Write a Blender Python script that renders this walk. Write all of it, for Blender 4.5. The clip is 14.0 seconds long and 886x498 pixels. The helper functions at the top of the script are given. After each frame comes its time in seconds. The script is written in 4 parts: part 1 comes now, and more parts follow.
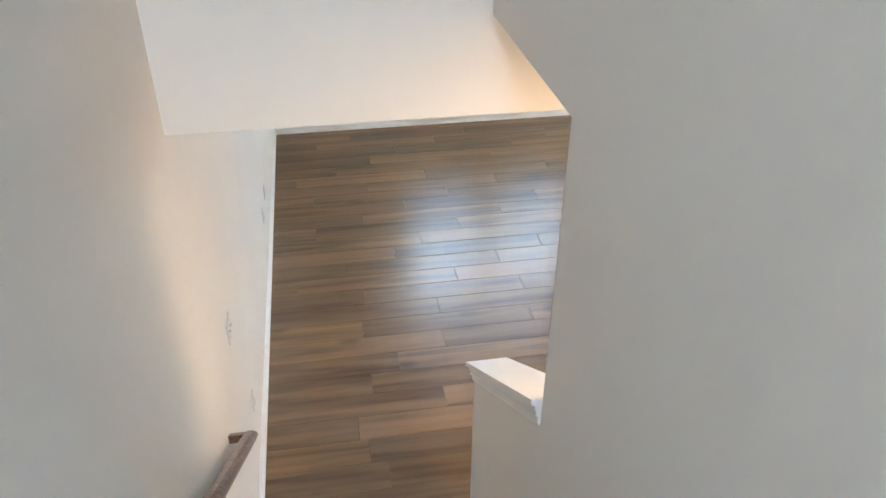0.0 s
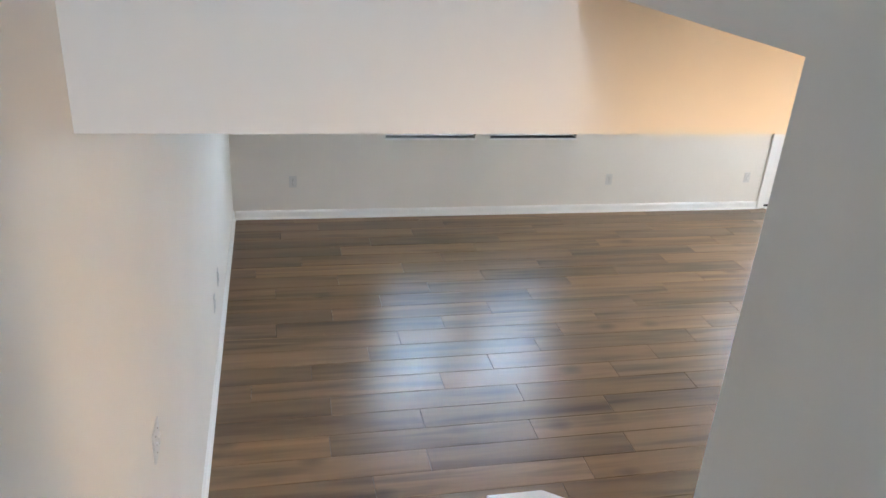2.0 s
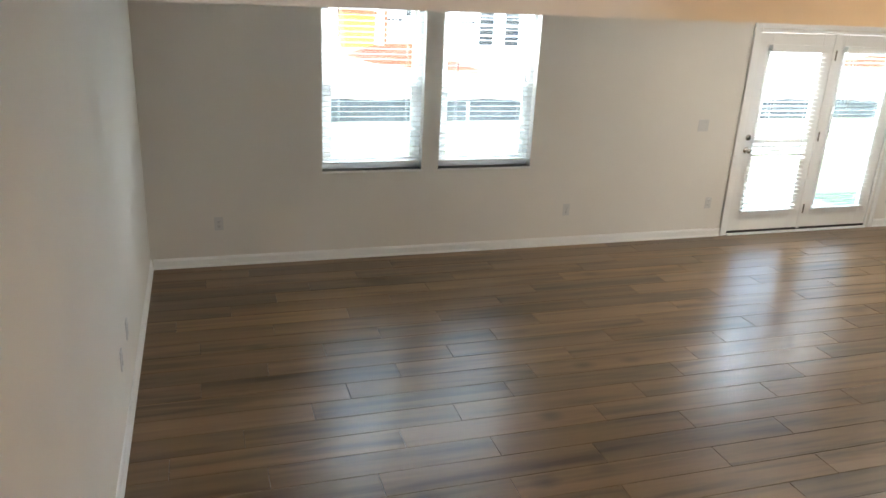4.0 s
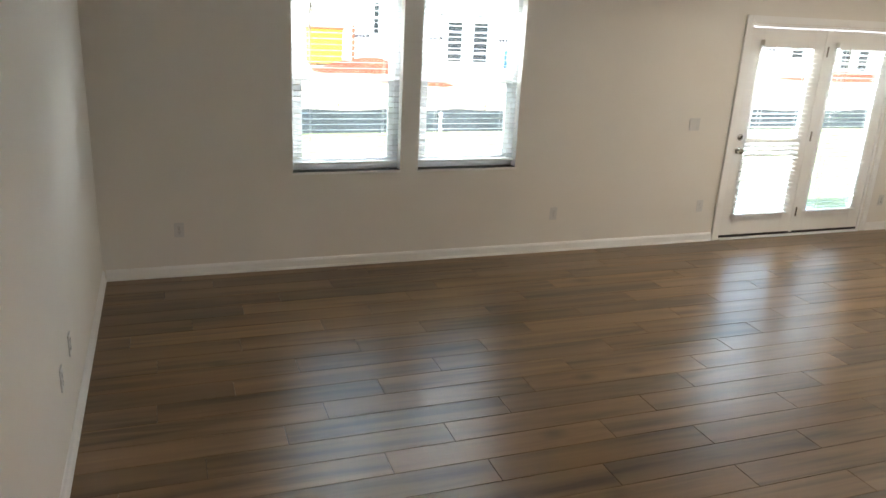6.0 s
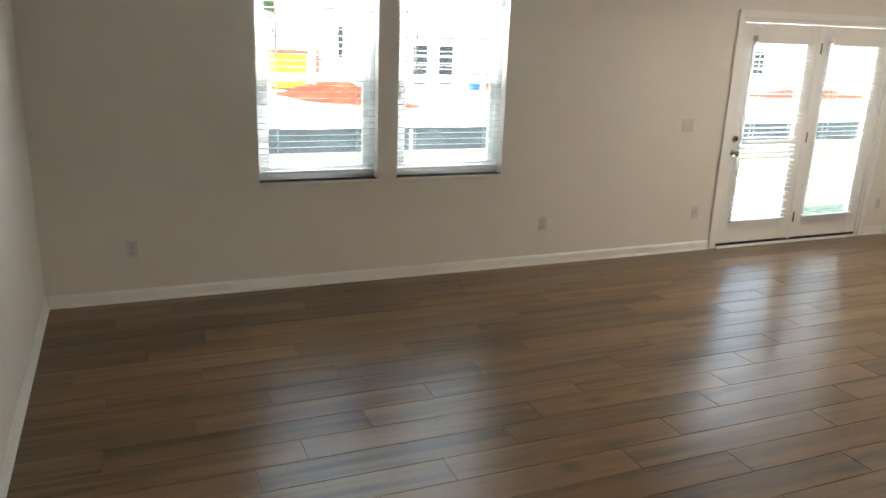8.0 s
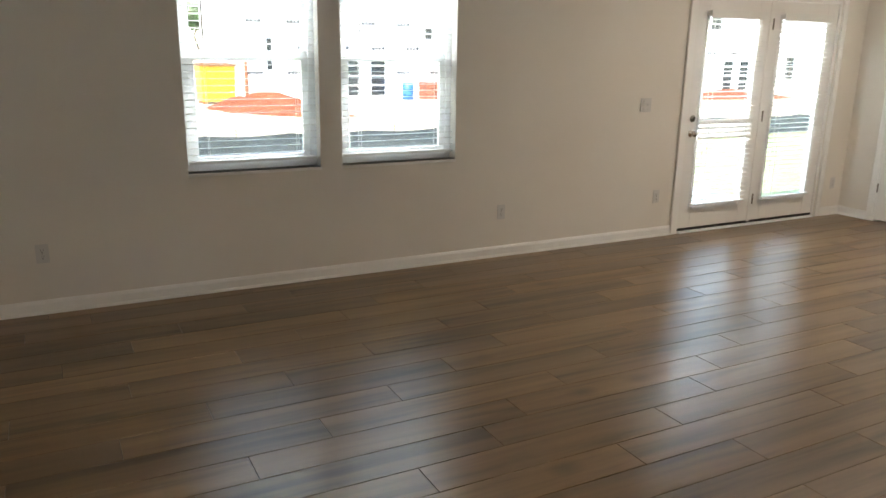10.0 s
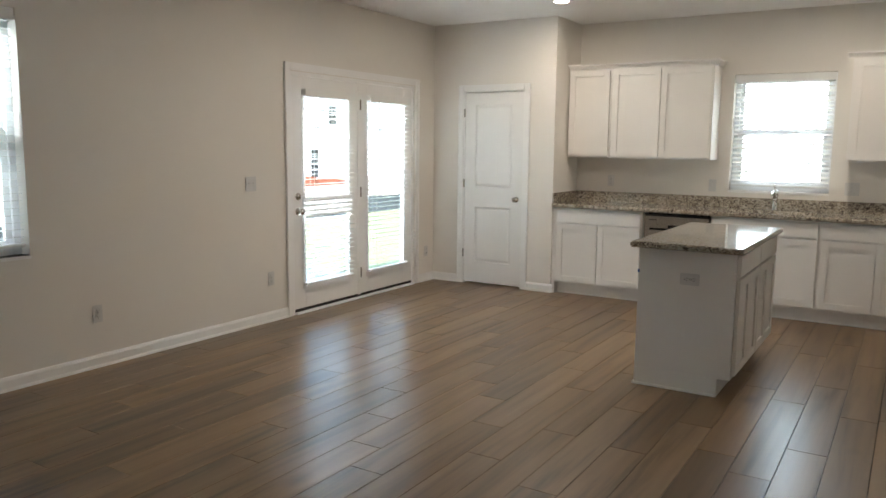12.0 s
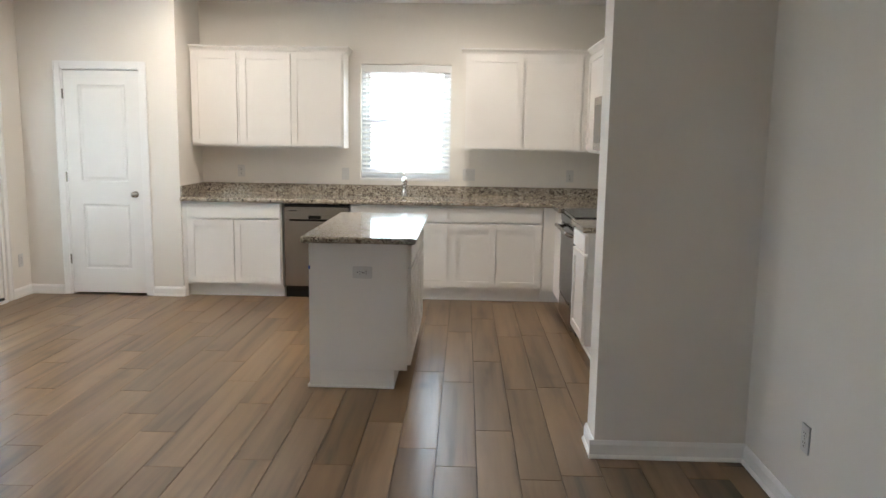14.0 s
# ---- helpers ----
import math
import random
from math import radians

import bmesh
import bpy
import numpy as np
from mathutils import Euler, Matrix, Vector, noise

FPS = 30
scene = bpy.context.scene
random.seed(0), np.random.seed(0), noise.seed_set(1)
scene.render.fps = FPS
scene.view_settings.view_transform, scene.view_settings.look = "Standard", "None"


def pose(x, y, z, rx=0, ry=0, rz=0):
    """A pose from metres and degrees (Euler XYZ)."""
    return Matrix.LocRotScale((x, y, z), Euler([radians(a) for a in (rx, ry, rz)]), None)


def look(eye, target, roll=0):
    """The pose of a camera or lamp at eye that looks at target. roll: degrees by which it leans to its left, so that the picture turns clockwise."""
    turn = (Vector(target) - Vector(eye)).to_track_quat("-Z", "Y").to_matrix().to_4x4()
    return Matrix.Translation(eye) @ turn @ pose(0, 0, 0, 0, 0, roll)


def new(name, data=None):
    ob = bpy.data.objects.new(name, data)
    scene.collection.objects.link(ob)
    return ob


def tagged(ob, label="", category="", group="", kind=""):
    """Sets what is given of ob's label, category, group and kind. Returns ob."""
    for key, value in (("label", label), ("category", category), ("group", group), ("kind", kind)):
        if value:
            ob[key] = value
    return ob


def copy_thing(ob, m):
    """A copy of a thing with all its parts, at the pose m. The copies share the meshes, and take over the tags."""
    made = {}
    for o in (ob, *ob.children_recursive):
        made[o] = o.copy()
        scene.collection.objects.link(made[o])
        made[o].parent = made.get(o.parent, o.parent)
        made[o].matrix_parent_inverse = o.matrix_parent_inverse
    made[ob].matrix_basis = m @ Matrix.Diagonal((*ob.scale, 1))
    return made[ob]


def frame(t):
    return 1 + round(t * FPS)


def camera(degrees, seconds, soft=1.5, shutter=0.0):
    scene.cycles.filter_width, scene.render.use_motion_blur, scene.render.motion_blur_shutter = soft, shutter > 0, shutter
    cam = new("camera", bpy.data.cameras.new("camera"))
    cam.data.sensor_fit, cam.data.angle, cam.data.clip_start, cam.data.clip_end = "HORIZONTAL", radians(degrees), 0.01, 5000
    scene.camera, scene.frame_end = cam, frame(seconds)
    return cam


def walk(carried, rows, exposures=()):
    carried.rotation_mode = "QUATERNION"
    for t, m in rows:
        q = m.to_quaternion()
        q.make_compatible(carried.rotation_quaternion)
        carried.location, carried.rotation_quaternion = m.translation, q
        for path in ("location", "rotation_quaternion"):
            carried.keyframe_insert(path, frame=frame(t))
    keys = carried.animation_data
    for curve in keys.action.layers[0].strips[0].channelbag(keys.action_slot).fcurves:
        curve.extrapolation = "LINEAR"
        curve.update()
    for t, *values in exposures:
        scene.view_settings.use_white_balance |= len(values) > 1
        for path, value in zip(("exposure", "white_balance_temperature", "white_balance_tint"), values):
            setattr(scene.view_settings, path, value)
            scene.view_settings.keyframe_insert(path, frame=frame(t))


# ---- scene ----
cam = camera(60.3, 14.0)
PATH = [
    (0, (0.516, -7.647, 3.438), (0.798, -5.999, 2.34), 0.2),
    (0.5, (0.494, -7.481, 3.300), (0.816, -5.787, 2.285), 0.3),
    (1, (0.466, -7.314, 3.163), (0.775, -5.586, 2.205), 2.0),
    (1.5, (0.464, -7.112, 3.056), (0.785, -5.371, 2.128), 3.4),
    (2, (0.425, -6.937, 2.871), (0.842, -5.166, 2.042), 3.8),
    (2.2, (0.415, -6.868, 2.870), (0.827, -5.139, 1.950), 3.5),
    (2.5, (0.437, -6.781, 2.781), (0.831, -5.026, 1.908), 3.5),
    (3, (0.451, -6.633, 2.659), (0.875, -4.841, 1.877), 3.8),
    (3.5, (0.466, -6.489, 2.537), (0.978, -4.693, 1.818), 3.3),
    (5.8, (0.52, -5.94, 2.168), (1.183, -4.157, 1.549), 2.9),
    (6, (0.518, -5.917, 2.156), (1.181, -4.136, 1.533), 3.0),
    (6.5, (0.511, -5.816, 2.079), (1.185, -4.037, 1.462), 3.0),
    (7, (0.542, -5.688, 1.983), (1.233, -3.906, 1.395), 2.6),
    (7.5, (0.564, -5.554, 1.945), (1.286, -3.777, 1.378), 2.4),
    (10, (0.646, -4.988, 1.617), (1.542, -3.277, 1.101), 1.0),
    (10.5, (0.646, -4.932, 1.553), (1.663, -3.28, 1.067), 1.0),
    (11, (0.688, -4.815, 1.499), (1.93, -3.306, 1.076), 1.5),
    (11.5, (0.727, -4.651, 1.478), (2.207, -3.345, 1.16), 1.0),
    (12, (0.781, -4.523, 1.49), (2.465, -3.48, 1.218), 0.6),
    (12.5, (0.844, -4.378, 1.517), (2.717, -3.719, 1.282), -0.1),
    (13, (0.857, -4.267, 1.491), (2.824, -4.005, 1.242), -0.3),
    (13.5, (0.896, -4.146, 1.474), (2.875, -4.093, 1.185), 0.5),
    (14, (1.039, -3.99, 1.488), (3.017, -3.937, 1.198), 0.9),
]
EXPOSURES = [(0, 5.15, 5750, 9), (2.5, 4.6, 5500, 9), (3.5, 4.15, 6100, 9), (6, 3.75, 6700, 10), (10.5, 3.5, 7000, 12), (12, 3.4, 6500, 11), (13, 3.6, 6100, 11), (14, 3.9, 6300, 12)]
walk(cam, [(t, look(eye, target, roll)) for t, eye, target, roll in PATH], EXPOSURES)

# ---- light ----
SUN_AZ, SUN_EL = radians(228), radians(60)
sun_way = Vector((math.sin(SUN_AZ) * math.cos(SUN_EL), math.cos(SUN_AZ) * math.cos(SUN_EL), math.sin(SUN_EL)))
world = bpy.data.worlds.new("sky")
scene.world = world
world.use_nodes = True
_nt = world.node_tree
_sky = _nt.nodes.new("ShaderNodeTexSky")
_sky.sky_type, _sky.sun_disc = "NISHITA", False
_sky.sun_elevation, _sky.sun_rotation = SUN_EL, SUN_AZ
_bg = _nt.nodes["Background"]
_bg.inputs["Strength"].default_value = 0.15
_nt.links.new(_sky.outputs[0], _bg.inputs["Color"])


def lamp(name, kind, energy, color, m, **more):
    d = bpy.data.lights.new(name, kind)
    d.energy, d.color = energy, color
    for k, v in more.items():
        if k == "size":
            d.size = v
        elif k == "size_y":
            d.shape, d.size_y = "RECTANGLE", v
        elif k == "angle":
            d.angle = v
        elif k == "disk":
            d.shape, d.size = "DISK", v
        elif k == "spread":
            d.spread = v
    ob = new(name, d)
    ob.matrix_world = m
    return ob


lamp("sun", "SUN", 2.1, (1, 0.95, 0.87), look(sun_way * 60, (0, 0, 0)), angle=radians(0.5))
# added area lamps standing in for daylight at the windows and glazed doors
# these two hang above the openings, out of view, to lift the room
lamp("living_window_fill", "AREA", 36, (0.86, 0.94, 1.0), look((2.4, 0.95, 2.98), (2.4, -4.2, 1.0)), size=2.6, size_y=1.0)
lamp("door_fill", "AREA", 60, (0.84, 0.93, 1.0), look((6.6, 0.95, 2.8), (2.6, -4.2, 1.1)), size=2.4, size_y=1.0)
lamp("kitchen_window_light", "AREA", 4.4, (0.93, 0.97, 1.0), look((8.80, -3.41, 1.66), (0, -3.41, 1.3)), size=1.1, size_y=1.3)
# added lamp behind an assumed, unseen upstairs window, lighting the stairwell
lamp("landing_fill", "AREA", 2.2, (0.95, 0.97, 1.0), look((0.54, -10.58, 4.45), (0.54, 0, 3.4)), size=0.8, size_y=1.2)
CANS = [(7.16, -1.76), (7.25, -3.91), (5.3, -1.76)]
for _x, _y in CANS:
    lamp("can_light", "AREA", 1.2, (1.0, 0.88, 0.74), pose(_x, _y, 2.715), disk=0.11)
lamp("hall_light", "AREA", 1.1, (1.0, 0.60, 0.28), pose(1.9, -6.3, 2.715), disk=0.14)


# ---- materials ----
def mat(name, base, rough=0.6, metal=0.0, var=0.06, scale=3.0, bump=0.0, bscale=300.0, spec=0.5, rand=0.0):
    """A plain surface with broad mottling, fine relief and, with rand, a shift of tone from piece to piece."""
    m = bpy.data.materials.new(name)
    m.use_nodes = True
    nt = m.node_tree
    b = nt.nodes["Principled BSDF"]
    b.inputs["Roughness"].default_value, b.inputs["Metallic"].default_value = rough, metal
    b.inputs["Specular IOR Level"].default_value = spec
    tc = nt.nodes.new("ShaderNodeTexCoord")
    n = nt.nodes.new("ShaderNodeTexNoise")
    n.inputs["Scale"].default_value, n.inputs["Detail"].default_value = scale, 6
    nt.links.new(tc.outputs["Object"], n.inputs["Vector"])
    hsv = nt.nodes.new("ShaderNodeHueSaturation")
    hsv.inputs["Color"].default_value = (*base, 1)
    mr = nt.nodes.new("ShaderNodeMapRange")
    mr.inputs["From Min"].default_value, mr.inputs["From Max"].default_value = 0.3, 0.7
    mr.inputs["To Min"].default_value, mr.inputs["To Max"].default_value = 1 - var, 1 + var
    nt.links.new(n.outputs["Fac"], mr.inputs["Value"])
    last = mr.outputs[0]
    if rand:
        oi = nt.nodes.new("ShaderNodeObjectInfo")
        r = nt.nodes.new("ShaderNodeMapRange")
        r.inputs["To Min"].default_value, r.inputs["To Max"].default_value = 1 - rand, 1 + rand
        nt.links.new(oi.outputs["Random"], r.inputs["Value"])
        mu = nt.nodes.new("ShaderNodeMath")
        mu.operation = "MULTIPLY"
        nt.links.new(last, mu.inputs[0])
        nt.links.new(r.outputs[0], mu.inputs[1])
        last = mu.outputs[0]
    nt.links.new(last, hsv.inputs["Value"])
    nt.links.new(hsv.outputs[0], b.inputs["Base Color"])
    if bump:
        f = nt.nodes.new("ShaderNodeTexNoise")
        f.inputs["Scale"].default_value, f.inputs["Detail"].default_value = bscale, 3
        nt.links.new(tc.outputs["Object"], f.inputs["Vector"])
        bp = nt.nodes.new("ShaderNodeBump")
        bp.inputs["Strength"].default_value, bp.inputs["Distance"].default_value = bump, 0.002
        nt.links.new(f.outputs["Fac"], bp.inputs["Height"])
        nt.links.new(bp.outputs[0], b.inputs["Normal"])
    return m


def ramp_node(nt, stops):
    r = nt.nodes.new("ShaderNodeValToRGB")
    while len(r.color_ramp.elements) < len(stops):
        r.color_ramp.elements.new(0.5)
    for e, (p, c) in zip(r.color_ramp.elements, stops):
        e.position, e.color = p, (*c, 1)
    return r


def wood_mat(name, light, mid, dark, rough, stretch, per_piece=True, gloss=0.5):
    """Long-grained wood: streaks along x, knots and a tone of its own for each piece."""
    m = bpy.data.materials.new(name)
    m.use_nodes = True
    nt, L = m.node_tree, m.node_tree.links.new
    b = nt.nodes["Principled BSDF"]
    b.inputs["Specular IOR Level"].default_value = gloss
    tc = nt.nodes.new("ShaderNodeTexCoord")
    oi = nt.nodes.new("ShaderNodeObjectInfo")
    off = nt.nodes.new("ShaderNodeVectorMath")
    off.operation = "MULTIPLY_ADD"
    comb = nt.nodes.new("ShaderNodeCombineXYZ")
    for i in range(3):
        L(oi.outputs["Random"], comb.inputs[i])
    L(comb.outputs[0], off.inputs[0])
    off.inputs[1].default_value = (37, 91, 13) if per_piece else (0, 0, 0)
    L(tc.outputs["Object"], off.inputs[2])
    mp = nt.nodes.new("ShaderNodeMapping")
    mp.inputs["Scale"].default_value = stretch
    L(off.outputs[0], mp.inputs["Vector"])
    n1 = nt.nodes.new("ShaderNodeTexNoise")
    n1.inputs["Scale"].default_value, n1.inputs["Detail"].default_value = 2.0, 3.5
    n1.inputs["Roughness"].default_value, n1.inputs["Distortion"].default_value = 0.5, 0.5
    L(mp.outputs[0], n1.inputs["Vector"])
    n2 = nt.nodes.new("ShaderNodeTexNoise")
    n2.inputs["Scale"].default_value, n2.inputs["Detail"].default_value = 6.0, 4
    L(mp.outputs[0], n2.inputs["Vector"])
    mp2 = nt.nodes.new("ShaderNodeMapping")
    mp2.inputs["Scale"].default_value = (stretch[0] * 8, stretch[1] * 0.9, stretch[2])
    L(off.outputs[0], mp2.inputs["Vector"])
    vor = nt.nodes.new("ShaderNodeTexVoronoi")
    vor.inputs["Scale"].default_value = 0.55
    L(mp2.outputs[0], vor.inputs["Vector"])
    knot = ramp_node(nt, [(0.03, (0.25, 0.25, 0.25)), (0.16, (1, 1, 1))])
    L(vor.outputs["Distance"], knot.inputs[0])
    rp = ramp_node(nt, [(0.31, dark), (0.49, mid), (0.68, light)])
    mx = nt.nodes.new("ShaderNodeMix")
    mx.inputs["Factor"].default_value = 0.22
    L(n1.outputs["Fac"], mx.inputs["A"])
    L(n2.outputs["Fac"], mx.inputs["B"])
    L(mx.outputs[0], rp.inputs[0])
    mul = nt.nodes.new("ShaderNodeMix")
    mul.data_type, mul.blend_type = "RGBA", "MULTIPLY"
    mul.inputs["Factor"].default_value = 0.6
    L(rp.outputs[0], mul.inputs["A"])
    L(knot.outputs[0], mul.inputs["B"])
    hsv = nt.nodes.new("ShaderNodeHueSaturation")
    r = nt.nodes.new("ShaderNodeMapRange")
    r.inputs["To Min"].default_value, r.inputs["To Max"].default_value = (0.76, 1.25) if per_piece else (1, 1)
    L(oi.outputs["Random"], r.inputs["Value"])
    L(r.outputs[0], hsv.inputs["Value"])
    fr = nt.nodes.new("ShaderNodeMath")
    fr.operation = "MULTIPLY"
    fr.inputs[1].default_value = 7.31
    L(oi.outputs["Random"], fr.inputs[0])
    fr2 = nt.nodes.new("ShaderNodeMath")
    fr2.operation = "FRACT"
    L(fr.outputs[0], fr2.inputs[0])
    rs = nt.nodes.new("ShaderNodeMapRange")
    rs.inputs["To Min"].default_value, rs.inputs["To Max"].default_value = (0.92, 1.08) if per_piece else (1, 1)
    L(fr2.outputs[0], rs.inputs["Value"])
    L(rs.outputs[0], hsv.inputs["Saturation"])
    L(mul.outputs["Result"], hsv.inputs["Color"])
    L(hsv.outputs[0], b.inputs["Base Color"])
    rr = nt.nodes.new("ShaderNodeMapRange")
    rr.inputs["To Min"].default_value, rr.inputs["To Max"].default_value = rough - 0.015, rough + 0.02
    L(n2.outputs["Fac"], rr.inputs["Value"])
    L(rr.outputs[0], b.inputs["Roughness"])
    bp = nt.nodes.new("ShaderNodeBump")
    bp.inputs["Strength"].default_value, bp.inputs["Distance"].default_value = 0.02, 0.001
    L(n2.outputs["Fac"], bp.inputs["Height"])
    L(bp.outputs[0], b.inputs["Normal"])
    return m


def granite_mat():
    m = bpy.data.materials.new("granite")
    m.use_nodes = True
    nt, L = m.node_tree, m.node_tree.links.new
    b = nt.nodes["Principled BSDF"]
    b.inputs["Roughness"].default_value = 0.07
    tc = nt.nodes.new("ShaderNodeTexCoord")
    mp = nt.nodes.new("ShaderNodeMapping")
    mp.inputs["Rotation"].default_value = (0.4, 0.3, 0.6)
    mp.inputs["Scale"].default_value = (1.0, 0.7, 1.0)
    L(tc.outputs["Object"], mp.inputs["Vector"])
    n = nt.nodes.new("ShaderNodeTexNoise")
    n.inputs["Scale"].default_value, n.inputs["Detail"].default_value = 42, 9
    n.inputs["Roughness"].default_value, n.inputs["Distortion"].default_value = 0.68, 1.4
    L(mp.outputs[0], n.inputs["Vector"])
    rp = ramp_node(nt, [(0.36, (0.02, 0.018, 0.018)), (0.43, (0.16, 0.13, 0.11)), (0.50, (0.38, 0.345, 0.29)), (0.60, (0.54, 0.51, 0.45))])
    L(n.outputs["Fac"], rp.inputs[0])
    v = nt.nodes.new("ShaderNodeTexVoronoi")
    v.inputs["Scale"].default_value = 120
    L(mp.outputs[0], v.inputs["Vector"])
    r2 = ramp_node(nt, [(0.0, (0.35, 0.33, 0.31)), (0.3, (0.8, 0.76, 0.7)), (1.0, (1.1, 1.08, 1.05))])
    L(v.outputs["Color"], r2.inputs[0])
    mu = nt.nodes.new("ShaderNodeMix")
    mu.data_type, mu.blend_type = "RGBA", "MULTIPLY"
    mu.inputs["Factor"].default_value = 0.8
    L(rp.outputs[0], mu.inputs["A"])
    L(r2.outputs[0], mu.inputs["B"])
    L(mu.outputs["Result"], b.inputs["Base Color"])
    return m


def dimming_glass_mat():
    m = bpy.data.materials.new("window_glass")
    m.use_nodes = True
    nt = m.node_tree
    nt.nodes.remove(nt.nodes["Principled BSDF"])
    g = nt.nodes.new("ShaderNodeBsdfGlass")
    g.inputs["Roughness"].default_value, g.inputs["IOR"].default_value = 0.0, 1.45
    # grey tint dims the bright yard seen through the panes
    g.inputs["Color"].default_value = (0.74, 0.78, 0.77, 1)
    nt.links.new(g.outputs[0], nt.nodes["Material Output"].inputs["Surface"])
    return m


def steel_mat():
    m = mat("brushed_steel", (0.42, 0.385, 0.35), 0.26, 1.0, 0.03, 4)
    nt = m.node_tree
    b = nt.nodes["Principled BSDF"]
    tc = nt.nodes.new("ShaderNodeTexCoord")
    mp = nt.nodes.new("ShaderNodeMapping")
    mp.inputs["Scale"].default_value = (4, 4, 900)
    n = nt.nodes.new("ShaderNodeTexNoise")
    n.inputs["Scale"].default_value = 1.0
    nt.links.new(tc.outputs["Object"], mp.inputs["Vector"])
    nt.links.new(mp.outputs[0], n.inputs["Vector"])
    bp = nt.nodes.new("ShaderNodeBump")
    bp.inputs["Strength"].default_value, bp.inputs["Distance"].default_value = 0.2, 0.0004
    nt.links.new(n.outputs["Fac"], bp.inputs["Height"])
    nt.links.new(bp.outputs[0], b.inputs["Normal"])
    return m


def ground_mat():
    """Mown grass by the house, pale sandy soil beyond the silt fence, with an uneven border."""
    m = bpy.data.materials.new("yard_ground")
    m.use_nodes = True
    nt, L = m.node_tree, m.node_tree.links.new
    b = nt.nodes["Principled BSDF"]
    b.inputs["Roughness"].default_value = 0.95
    tc = nt.nodes.new("ShaderNodeTexCoord")
    sep = nt.nodes.new("ShaderNodeSeparateXYZ")
    L(tc.outputs["Object"], sep.inputs[0])
    n = nt.nodes.new("ShaderNodeTexNoise")
    n.inputs["Scale"].default_value, n.inputs["Detail"].default_value = 0.5, 8
    L(tc.outputs["Object"], n.inputs["Vector"])
    f = nt.nodes.new("ShaderNodeTexNoise")
    f.inputs["Scale"].default_value, f.inputs["Detail"].default_value = 14, 8
    L(tc.outputs["Object"], f.inputs["Vector"])
    grass = ramp_node(nt, [(0.3, (0.13, 0.16, 0.06)), (0.55, (0.22, 0.25, 0.11)), (0.75, (0.36, 0.36, 0.20))])
    L(f.outputs["Fac"], grass.inputs[0])
    soil = ramp_node(nt, [(0.3, (0.33, 0.25, 0.17)), (0.6, (0.44, 0.36, 0.27)), (0.8, (0.36, 0.22, 0.14))])
    L(n.outputs["Fac"], soil.inputs[0])
    add = nt.nodes.new("ShaderNodeMath")
    add.operation = "MULTIPLY_ADD"
    add.inputs[1].default_value = 2.5
    L(n.outputs["Fac"], add.inputs[0])
    L(sep.outputs["Y"], add.inputs[2])
    st = nt.nodes.new("ShaderNodeMapRange")
    st.inputs["From Min"].default_value, st.inputs["From Max"].default_value = 10.6, 11.4
    L(add.outputs[0], st.inputs["Value"])
    mx = nt.nodes.new("ShaderNodeMix")
    mx.data_type = "RGBA"
    L(st.outputs[0], mx.inputs["Factor"])
    L(grass.outputs[0], mx.inputs["A"])
    L(soil.outputs[0], mx.inputs["B"])
    L(mx.outputs["Result"], b.inputs["Base Color"])
    bp = nt.nodes.new("ShaderNodeBump")
    bp.inputs["Strength"].default_value, bp.inputs["Distance"].default_value = 0.6, 0.05
    L(f.outputs["Fac"], bp.inputs["Height"])
    L(bp.outputs[0], b.inputs["Normal"])
    return m


PAINT = mat("wall_paint", (0.78, 0.75, 0.70), 0.7, 0, 0.02, 1.2, 0.10, 260, 0.3)
CEIL = mat("ceiling_paint", (0.86, 0.85, 0.83), 0.85, 0, 0.02, 1.5, 0.2, 160, 0.2)
TRIM = mat("trim_paint", (0.85, 0.845, 0.83), 0.35, 0, 0.02, 4, 0.04, 90)
CAB = mat("cabinet_paint", (0.80, 0.78, 0.75), 0.38, 0, 0.015, 3, 0.03, 120)
DOORP = mat("door_paint", (0.82, 0.81, 0.79), 0.38, 0, 0.02, 3, 0.06, 140)
VINYL = mat("white_vinyl", (0.86, 0.88, 0.89), 0.3, 0, 0.02, 5)
SLAT = mat("blind_slat", (0.80, 0.80, 0.78), 0.4, 0, 0.02, 8)
PLATE = mat("plate_plastic", (0.64, 0.635, 0.62), 0.3, 0, 0.02, 20)
SLOT = mat("dark_slot", (0.03, 0.03, 0.03), 0.5, 0, 0.05, 20)
PLANK = wood_mat("floor_plank", (0.240, 0.152, 0.079), (0.180, 0.112, 0.057), (0.070, 0.041, 0.019), 0.29, (0.35, 5, 3), gloss=0.6)
OAK = wood_mat("stained_oak", (0.25, 0.17, 0.12), (0.16, 0.10, 0.07), (0.06, 0.04, 0.028), 0.35, (30, 2.5, 30), False)
CARPET = mat("stair_carpet", (0.42, 0.38, 0.33), 0.95, 0, 0.12, 40, 0.9, 500, 0.1)
GRANITE = granite_mat()
STEEL = steel_mat()
NICKEL = mat("satin_nickel", (0.45, 0.42, 0.38), 0.25, 1.0, 0.03, 10)
CHROME = mat("chrome", (0.8, 0.8, 0.8), 0.06, 1.0, 0.01, 10)
BLACK = mat("black_enamel", (0.012, 0.012, 0.013), 0.12, 0, 0.1, 10)
RUBBER = mat("dark_rubber", (0.02, 0.018, 0.016), 0.7, 0, 0.1, 30)
GLASS = dimming_glass_mat()
TAPE = mat("blue_tape", (0.03, 0.09, 0.35), 0.6, 0, 0.1, 60)
GROUND = ground_mat()
DIRT = mat("red_clay", (0.17, 0.048, 0.022), 0.95, 0, 0.35, 1.5, 0.9, 20, 0.1)
